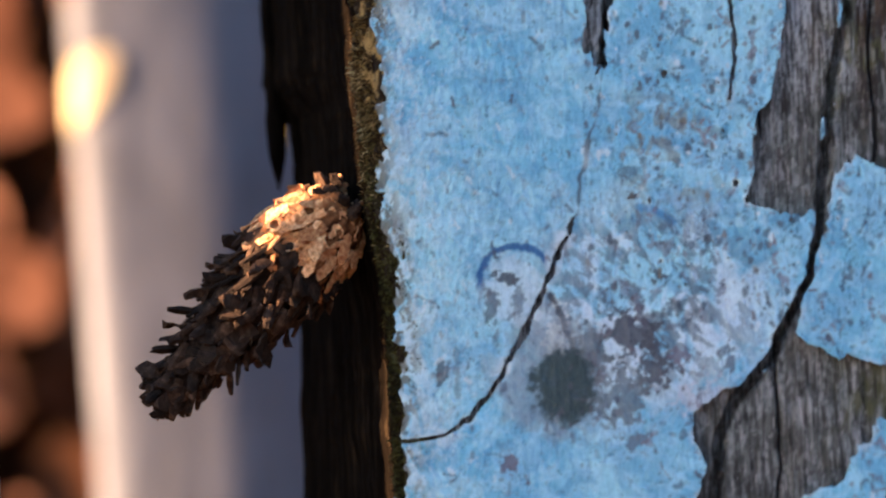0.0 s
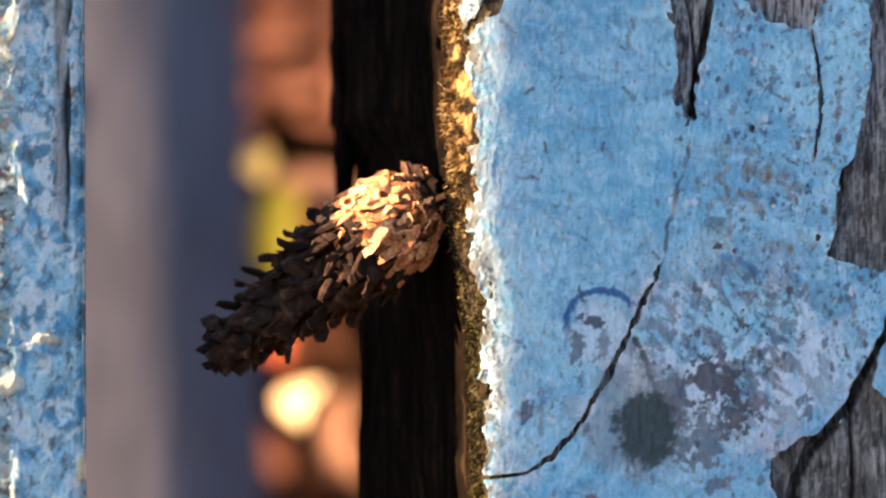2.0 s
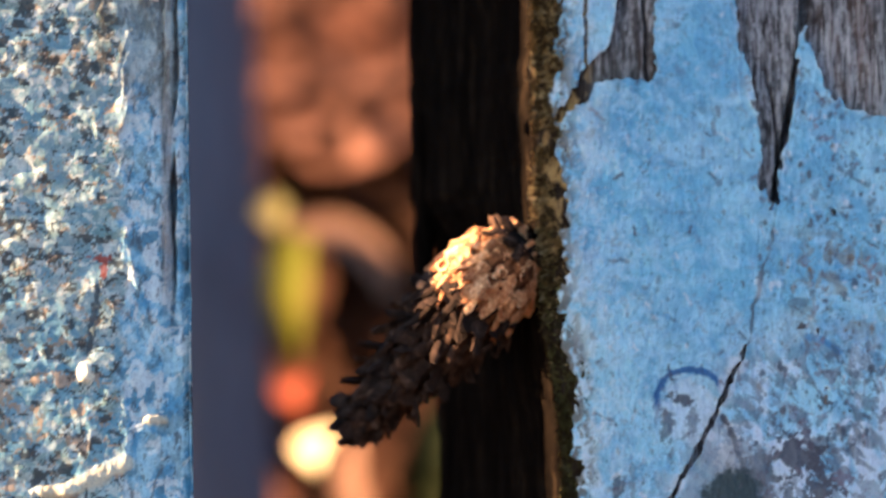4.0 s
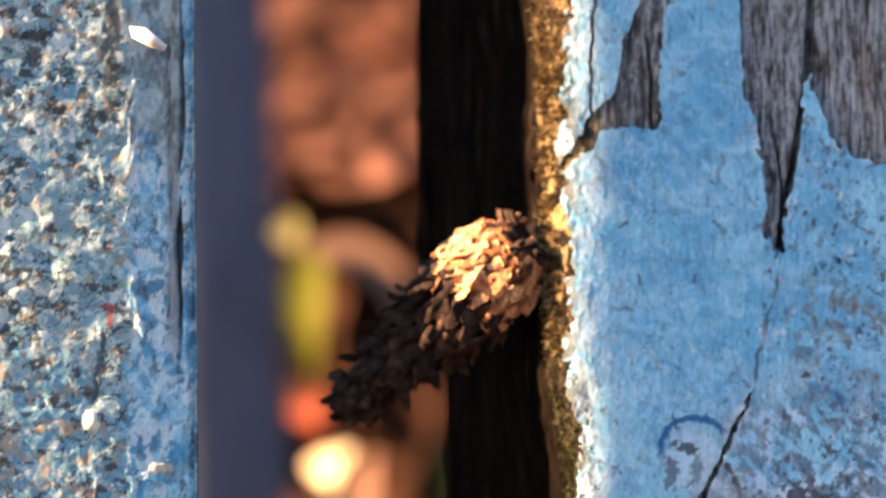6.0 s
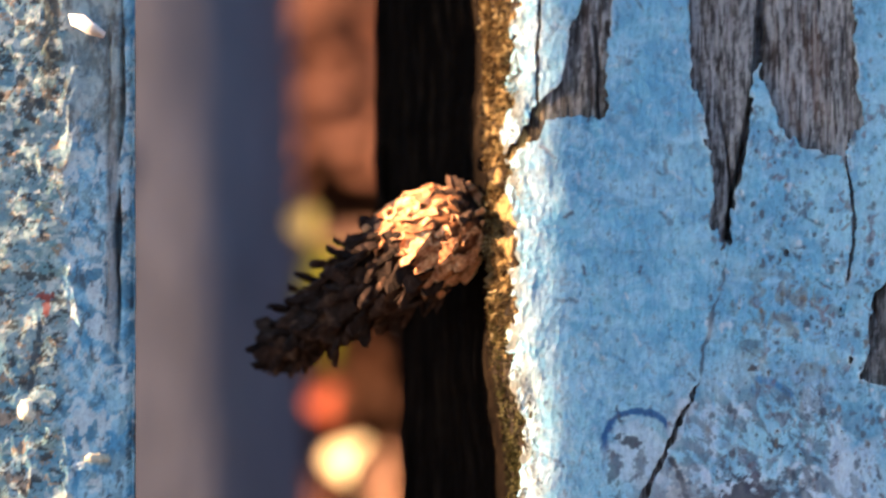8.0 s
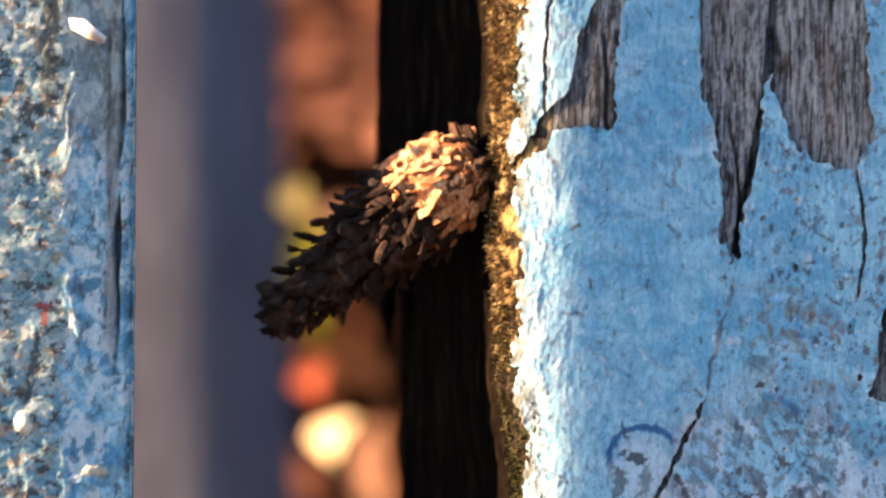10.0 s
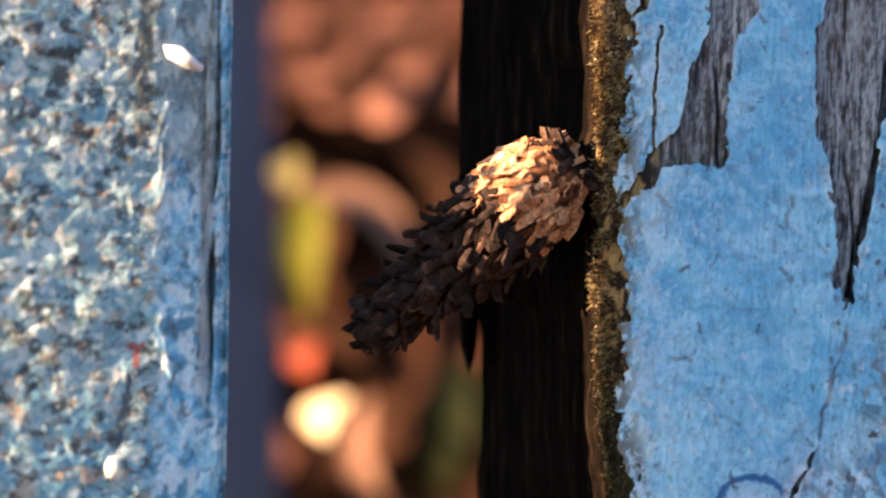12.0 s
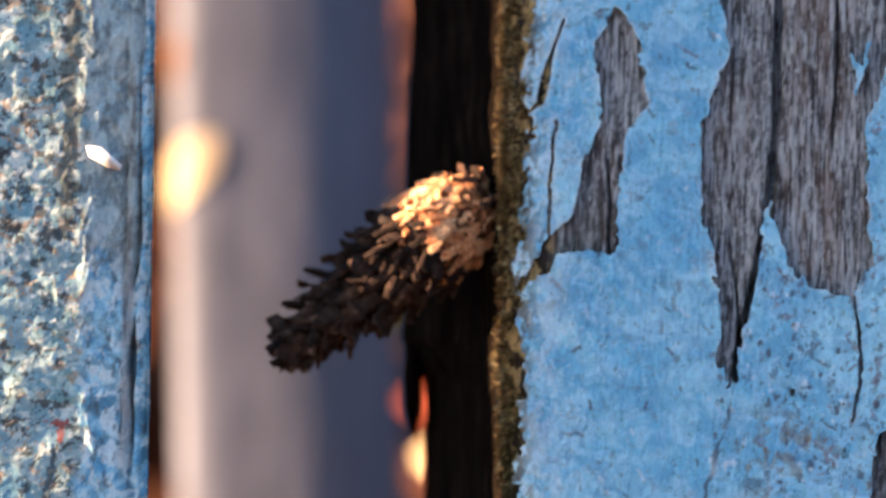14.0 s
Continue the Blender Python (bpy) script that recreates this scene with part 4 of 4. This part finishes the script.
        ob.matrix_basis = Matrix.Translation(root * MM) @ turn
        return ob

    # overlapping rings from the head to the tip: tan at the head, raised for sunlight, dark brown beyond
    s, ring = -5.0, 0
    while s < BAG_LONG - 4.0:
        count = max(7, round(math.tau * bag_radius(s) / 1.45))
        for n in range(count):
            at = s + rng.gauss(0, 0.35)
            angle = (n + 0.5 * (ring % 2) + rng.uniform(-0.3, 0.3)) * math.tau / count
            if at < 1.5 + rng.gauss(0, 0.8):
                for more in (-0.25, 0.25):
                    lay("tan_bit", rng.choice(sunlit_bits), at + rng.gauss(0, 0.4), angle + more * math.tau / count, rng.uniform(-0.15, 0.15) + 0.4 * (rng.random() < 0.12), rng.gauss(0, 0.35), rng.uniform(0.0, 0.5), rng.gauss(0, 0.35))
            else:
                lay("leaf_bit", rng.choice(bits if rng.random() < 0.55 else flat), at, angle, rng.uniform(-0.18, 0.16) + rng.uniform(0.3, 0.8) * (rng.random() < 0.18), rng.gauss(0, 0.55), rng.uniform(-0.1, 0.5), rng.gauss(0, 0.3))
        s, ring = s + rng.uniform(1.0, 1.3), ring + 1
    for n in range(40):
        lay("leaf_crumb", rng.choice(small), rng.uniform(-4.0, 4.8), rng.uniform(0, math.tau), rng.uniform(-0.2, 0.3), rng.uniform(-1.2, 1.2), rng.uniform(-0.1, 0.3), rng.uniform(-0.5, 0.5))
    # blunt tip: short stubs that splay outwards
    for n in range(44):
        lay("stem_stub", rng.choice(stubs), rng.uniform(BAG_LONG - 7.0, BAG_LONG - 3.2), n * 2.399963, rng.uniform(0.1, 0.75), rng.gauss(0, 0.7), 0.6, rng.uniform(-0.8, 0.8))
    for n in range(9):
        lay("stem_stub", rng.choice(stubs), BAG_LONG - 3.6, n * 2.399963, rng.uniform(-0.2, 0.5), rng.gauss(0, 0.5), 1.6, rng.uniform(-0.8, 0.8))
    # crumbled crest behind the head, dark in colour for its shade
    for n in range(24):
        lay("leaf_crumb", rng.choice(dark), rng.uniform(-5.2, -3.8), rng.uniform(0, math.tau), rng.uniform(0.5, 2.4), rng.uniform(-0.9, 0.9), 0.6, rng.uniform(-1, 1))
    # single twigs that stick out of the body, with broken round ends
    over = math.pi if side.z < 0 else 0.0
    stub = twig_mesh("twig", 2.2, 0.42, rng, CHIP)
    for s, a, rise, yaw in ((8.6, over + 0.2, 0.75, 0.3), (12.0, over + math.pi + 0.1, 1.05, 0.1), (6.2, over - 0.5, 0.5, -0.4)):
        lay("twig", stub, s, a, rise, yaw, 0.3)
    stem = part("hollow_stem", twig_mesh("hollow_stem", 2.9, 0.8, rng, SUNLIT_TAN, True), bag, "short hollow cut stem")
    stem.matrix_basis = Matrix.Translation(Vector((0.6, 0.0, -1.6)) * MM) @ Vector((-0.45, -0.80, 0.40)).to_track_quat("X", "Z").to_matrix().to_4x4()
    for ob in bag.children:
        ob.matrix_basis = Matrix.Scale(1.07, 4) @ ob.matrix_basis
    return bag


bag = build_bag()


# ---- behind the fence: a smooth post and the leaves of a hedge ----
def leaf_mesh(name, long, wide, bend, mat):
    rows, verts, faces = 9, [], []
    for r in range(rows):
        k = r / (rows - 1)
        half = wide / 2 * math.sin(math.pi * (0.04 + 0.93 * k)) ** 0.8
        for c, fold in ((-1, 0.18), (-0.5, 0.05), (0, 0), (0.5, 0.05), (1, 0.18)):
            verts.append((c * half, -fold * half * 2 + bend * long * (k - 0.5) ** 2, long * (k - 0.5)))
    faces = grid_faces(rows, 5)
    return mesh_of(name, np.array(verts), faces, mat)


def post_radius(a):
    """The post's outline: six faces with worn corners."""
    total = 0
    for facing, far in ((188, 0.0300), (283, 0.0290), (334, 0.0270), (20, 0.0320), (80, 0.030), (135, 0.030)):
        total = total + np.clip(np.cos(a - radians(facing)) / far, 0, None) ** 8
    return total ** (-1 / 8)


def build_post():
    """A faceted post with worn corners, a little askew; one face looks at the path, two turn away."""
    rows, n = 90, 96
    z = np.r_[np.linspace(-0.05, 1.0, 20), np.linspace(1.02, 1.42, 50), np.linspace(1.45, 2.6, 20)][:, None]
    a = np.linspace(0, math.tau, n, endpoint=False)[None]
    r = post_radius(a) + 0.0012 * (fbm(a * 3, z * 14, 181) - 0.5)
    x, y = r * np.cos(a) + 0.055 * (1.25 - z), r * np.sin(a) + 0 * z
    verts = np.stack([x, y, z + 0 * x], -1).reshape(-1, 3)
    faces = grid_faces(rows, n, loop=True).tolist() + [list(range(n))[::-1], list(range(rows * n - n, rows * n))]
    post = thing("post", -0.1120, 0.402, 0, "smooth grey faceted post standing behind the fence", "post")
    part("shaft", mesh_of("post_shaft", verts, faces, BARK), post)
    # pale patches that lie on the worn corner: sun flecks put into colour
    for up, turn, long, wide, lean, mat in ((1.2535, 236, 0.021, 10, 9, FLECK), (1.2790, 224, 0.018, 9, 8, STRAW), (1.2250, 222, 0.034, 7, 3, STRAW)):
        verts = []
        for k in np.linspace(-0.5, 0.5, 13):
            for c in np.linspace(-1, 1, 7):
                a = radians(turn + lean * 2 * k + c * wide * max(0.05, 1 - (2 * k) ** 2) ** 0.5)
                r, h = float(post_radius(np.array(a))) + 0.0009, up + long * k
                verts.append((r * math.cos(a) + 0.055 * (1.25 - h), r * math.sin(a), h))
        part("peeling", mesh_of("peeling", verts, grid_faces(13, 7), mat), post, "pale patch for a sun fleck on the post's corner")


build_post()


def build_hedge():
    hedge = thing("hedge", -0.06, 0.5, 0, "autumn hedge with russet, yellow and scarlet leaves", "hedge")
    rng = random.Random(11)
    # stems that carry the leaves
    verts = [(0.004 * (1.1 - k) * math.cos(a * math.tau / 5) + 0.06 * k * k, 0.004 * (1.1 - k) * math.sin(a * math.tau / 5), 1.6 * k) for k in (0, 0.25, 0.5, 0.75, 1) for a in range(5)]
    stem = mesh_of("hedge_stem", verts, grid_faces(5, 5, loop=True), BARK)
    for n in range(40):
        ob = part("stem", stem, hedge)
        ob.matrix_basis = pose(rng.uniform(-0.5, 0.5), rng.uniform(0.06, 0.4), 0, rng.uniform(-5, 5), rng.uniform(-5, 5), rng.uniform(0, 360))
    shapes = [leaf_mesh("russet_leaf", rng.uniform(0.035, 0.06), rng.uniform(0.026, 0.042), rng.uniform(-3, 3), RUSSET) for _ in range(6)]
    sunny = [leaf_mesh("russet_leaf", rng.uniform(0.03, 0.05), rng.uniform(0.026, 0.040), rng.uniform(-0.5, 0.5), RUSSET) for _ in range(6)]
    brown_shapes = [leaf_mesh("brown_leaf", rng.uniform(0.03, 0.055), rng.uniform(0.022, 0.036), rng.uniform(-3, 3), BROWN) for _ in range(5)]
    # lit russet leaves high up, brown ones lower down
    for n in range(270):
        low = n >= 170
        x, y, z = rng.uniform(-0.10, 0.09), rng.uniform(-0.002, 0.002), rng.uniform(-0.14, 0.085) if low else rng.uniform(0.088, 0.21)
        ob = part("leaf", rng.choice(sunny if not low or n > 252 else brown_shapes), hedge)
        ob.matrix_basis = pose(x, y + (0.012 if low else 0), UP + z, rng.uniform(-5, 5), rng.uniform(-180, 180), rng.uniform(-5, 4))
    # leaves beyond the post's other side
    for n in range(96):
        ob = part("leaf", rng.choice(sunny if n < 74 else brown_shapes), hedge)
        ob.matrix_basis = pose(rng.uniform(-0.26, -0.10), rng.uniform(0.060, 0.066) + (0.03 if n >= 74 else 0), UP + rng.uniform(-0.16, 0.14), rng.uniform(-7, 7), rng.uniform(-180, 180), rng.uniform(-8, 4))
    for n in range(150):
        ob = part("leaf", rng.choice(shapes + brown_shapes), hedge)
        ob.matrix_basis = pose(rng.uniform(-0.5, 0.5), rng.uniform(0.08, 0.3), UP + rng.uniform(-0.5, 0.5), rng.uniform(-50, 50), rng.uniform(-180, 180), rng.uniform(-60, 60))
    # the leaf mass behind them
    verts, faces = [], []
    for n in range(26000):
        p = Vector((rng.uniform(-0.9, 0.9), rng.uniform(0.12, 0.45), rng.uniform(0.0, 1.9)))
        m = Matrix.Translation(p) @ Euler([rng.uniform(0, 6.3) for _ in range(3)]).to_matrix().to_4x4()
        s, base = rng.uniform(0.028, 0.046), len(verts)
        verts += [tuple(m @ Vector(v)) for v in ((0, 0, -s), (s * 0.55, 0.004, 0), (0, 0, s), (-s * 0.55, 0.004, 0))]
        faces.append([base, base + 1, base + 2, base + 3])
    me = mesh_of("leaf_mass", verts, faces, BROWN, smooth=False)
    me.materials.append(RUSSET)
    # leaf colour darkens low down: russet high up and towards -x, brown below
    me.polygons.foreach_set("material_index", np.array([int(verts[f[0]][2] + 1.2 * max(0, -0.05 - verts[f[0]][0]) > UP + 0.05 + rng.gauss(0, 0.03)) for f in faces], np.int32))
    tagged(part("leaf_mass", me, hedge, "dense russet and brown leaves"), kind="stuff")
    # single leaves that catch the eye (place from the hedge's origin, turn, shape); PALE and GLINT colour in highlights
    for name, mat, x, y, z, long, wide, bend, turn, label in (
        ("russet_leaf", RUSSET, 0.0075, -0.140, 0.0600, 0.016, 0.013, 2, (0, 60, -15), "sunlit orange leaf"),
        ("yellow_leaf", LIME, -0.0125, -0.132, 0.024, 0.036, 0.012, 1.5, (0, 4, -10), "yellow-green leaf"),
        ("scarlet_leaf", SCARLET, -0.0105, -0.142, -0.004, 0.010, 0.010, 2, (0, 10, -40), "small scarlet leaf"),
        ("bleached_leaf", PALE, -0.0055, -0.144, -0.0185, 0.0125, 0.0115, 2, (0, 20, -50), "small leaf, its pale colour standing for a highlight"),
        ("pale_leaf", STRAW, 0.004, -0.134, -0.028, 0.032, 0.008, 2, (0, -14, -20), "pale curled leaf"),
        ("yellow_leaf", GLINT, -0.0155, -0.140, 0.0415, 0.009, 0.009, 1, (0, 10, -30), "small leaf, its yellow colour standing for a glint"),
        ("green_leaf", GREEN, 0.024, -0.116, -0.020, 0.040, 0.016, 2, (0, 12, 0), "dark green leaf"),
    ):
        ob = part(name, leaf_mesh(name, long, wide, bend, mat), hedge, label)
        ob.matrix_basis = pose(x, y, UP + z, *turn)
    # a pale strap leaf bent over in a bow
    verts = []
    for k in np.linspace(0, 1, 22):
        a, half = radians(102 - 96 * k), 0.0046 * math.sin(math.pi * (0.12 + 0.8 * k)) ** 0.7
        for c in (-1, -0.5, 0, 0.5, 1):
            r = 0.0205 + c * half
            verts.append((r * math.cos(a), -0.004 * c * c + 0.004 * c, r * math.sin(a)))
    ob = part("pale_leaf", mesh_of("strap_leaf", verts, grid_faces(22, 5), STRAW), hedge, "pale strap leaf bent over in a bow")
    ob.matrix_basis = pose(-0.0065, -0.143, UP + 0.0170)


build_hedge()


# ---- unseen blockers added before the low sun, beside the camera: they shade the boards ----
ACROSS = Vector((math.sin(AZ), -math.cos(AZ), 0))
SUNWARD = Vector((TO_SUN.x, TO_SUN.y, 0)).normalized()


def build_stem_blocker():
    rows, n = 40, 24
    z = np.linspace(-0.1, 2.4, rows)[:, None]
    a = np.linspace(0, math.tau, n, endpoint=False)[None]
    r = 0.025 + 0.0006 * (fbm(a * 2, z * 12, 191) - 0.5)
    verts = np.stack([r * np.cos(a), r * np.sin(a), z + 0 * a], -1).reshape(-1, 3)
    faces = grid_faces(rows, n, loop=True).tolist() + [list(range(n))[::-1], list(range(rows * n - n, rows * n))]
    ob = thing("stem_blocker", 0, 0, 0, "unseen slender stem added to block the sun on the boards", "tree")
    part("stem", mesh_of("blocker_stem", verts, faces, BARK), ob)
    return ob


def build_blade_blocker():
    """Added reed-shaped blocker with two broad blades; local x runs across the sun's way."""
    reed = thing("reed", 0, 0, 0, "unseen sun blocker with two broad blades added before the fence", "reed")
    n = 10
    verts = [(0.026 + 0.004 * math.cos(a * math.tau / n), 0.004 * math.sin(a * math.tau / n), z) for z in (-0.08, 1.0, 1.9) for a in range(n)]
    part("stalk", mesh_of("stalk", verts, grid_faces(3, n, loop=True), STRAW), reed)
    mid = UP + 0.0105 + 0.269 * math.tan(EL)
    for sign in (1, -1):
        rows, verts = 24, []
        for r in range(rows):
            k = r / (rows - 1)
            left = 0.0 + 0.004 * k * k
            for c in (0, 0.35, 0.7, 1):
                verts.append((left + (0.028 - left) * c, 0.003 * math.sin(math.pi * c) + 0.01 * k * k, mid + sign * (0.16 * k - 0.004)))
        part("blade", mesh_of("blade", verts, grid_faces(rows, 4), STRAW), reed)
    return reed


stem_blocker = build_stem_blocker()
reed = build_blade_blocker()

# seconds; place of the hollow stem (x, z in mm) and the lean, twist and swing of the case against its rest, in degrees
CRAWL = [
    (0, -34.5, -14.2, -3, 0, 26), (0.5, -34.5, -14, -2, 0, 26), (1, -35.2, -11, 8, 0, 12), (1.5, -35.2, -10.8, 8, 0, 8), (2, -35.3, -8.3, 7, 0, 10), (2.5, -34.2, -9.6, 3, 0, 20),
    (3, -34.2, -7.6, -1, 0, 10), (3.5, -34.8, -7.1, -3, 0, 4), (6, -35.1, 0.3, 4, 4, -4), (6.5, -34.9, -0.8, 0, 4, -4), (7, -34.2, -2, -4, 4, 2), (7.5, -34.2, -0.8, -5, 4, 10),
    (8, -35.2, 3.4, 10, 0, 2), (10.5, -35.1, 9.7, 3, 0, 14), (11, -34.8, 10.5, 7, 0, 8), (11.5, -35.4, 12.5, 11, 0, 8), (12, -36.3, 12.4, 2, 8, 4), (12.5, -35.9, 12.9, 4, 12, 14),
    (13, -35.8, 13.9, 1, 16, 4), (13.5, -35.5, 17.4, 4, 10, 18), (14, -35.6, 18.3, 3, 5, 22),
]
# seconds; the edge of the stem blocker's shade, and that of the reed blocker's blades, in mm across the sun's way, and
# their tilt in degrees
SWAY = [(0, -9.2, 0), (0.4, -7.4, 0), (1, -6.9, 0), (1.5, -7.3, 0), (2, -7.7, 0), (2.5, -7.9, 0), (3, -8.8, 0), (3.5, -10.2, 0), (6, -7.5, 0), (6.5, -7.5, 0), (7, -7.6, 0), (7.5, -7.4, 0), (8, -6.9, 0), (10.5, -6.5, 0), (11, -6.4, -1), (11.5, -7.3, -3), (12, -9.2, -1.5), (14, -9.0, 0)]
DRIFT = [(0, -14.6, 0), (0.2, -12.4, 0), (0.4, -8, 0), (0.6, -4, 0), (1, 0, 0), (2.5, 0, 0), (3, -10.6, 0), (3.5, -13.2, 0), (4.4, -12, 0), (5.4, -5, 0), (6, 0, 0), (8, 0, 0), (10.8, 0, 0), (11.1, -4, -1), (11.5, -8.6, -4), (11.75, -11.2, -3), (12, -11.9, -1.5), (12.5, -15.6, 0), (13, -11.7, 0), (13.5, -12.0, 0), (14, -12.6, 0)]


def motions():
    rows = []
    for t, x, z, lean, twist, swing in CRAWL:
        m = pose((x + 0.7) * MM, 0.0052, UP + z * MM, 0, lean, swing)
        rows.append((t, m @ Matrix.Rotation(radians(twist), 4, BAG_AXIS)))
    walk(bag, rows)
    turn = Matrix.Rotation(math.atan2(ACROSS.y, ACROSS.x), 4, "Z")
    for blocker, far, half, rows in ((stem_blocker, 0.42, 0.025, SWAY), (reed, 0.24, 0.0, DRIFT)):
        mid = Vector((0, 0, UP + far * math.tan(EL)))
        walk(blocker, [(t, Matrix.Translation(SUNWARD * far + ACROSS * (edge * MM + half) + mid) @ Matrix.Rotation(radians(tilt), 4, SUNWARD) @ Matrix.Translation(-mid) @ turn) for t, edge, tilt in rows])


motions()
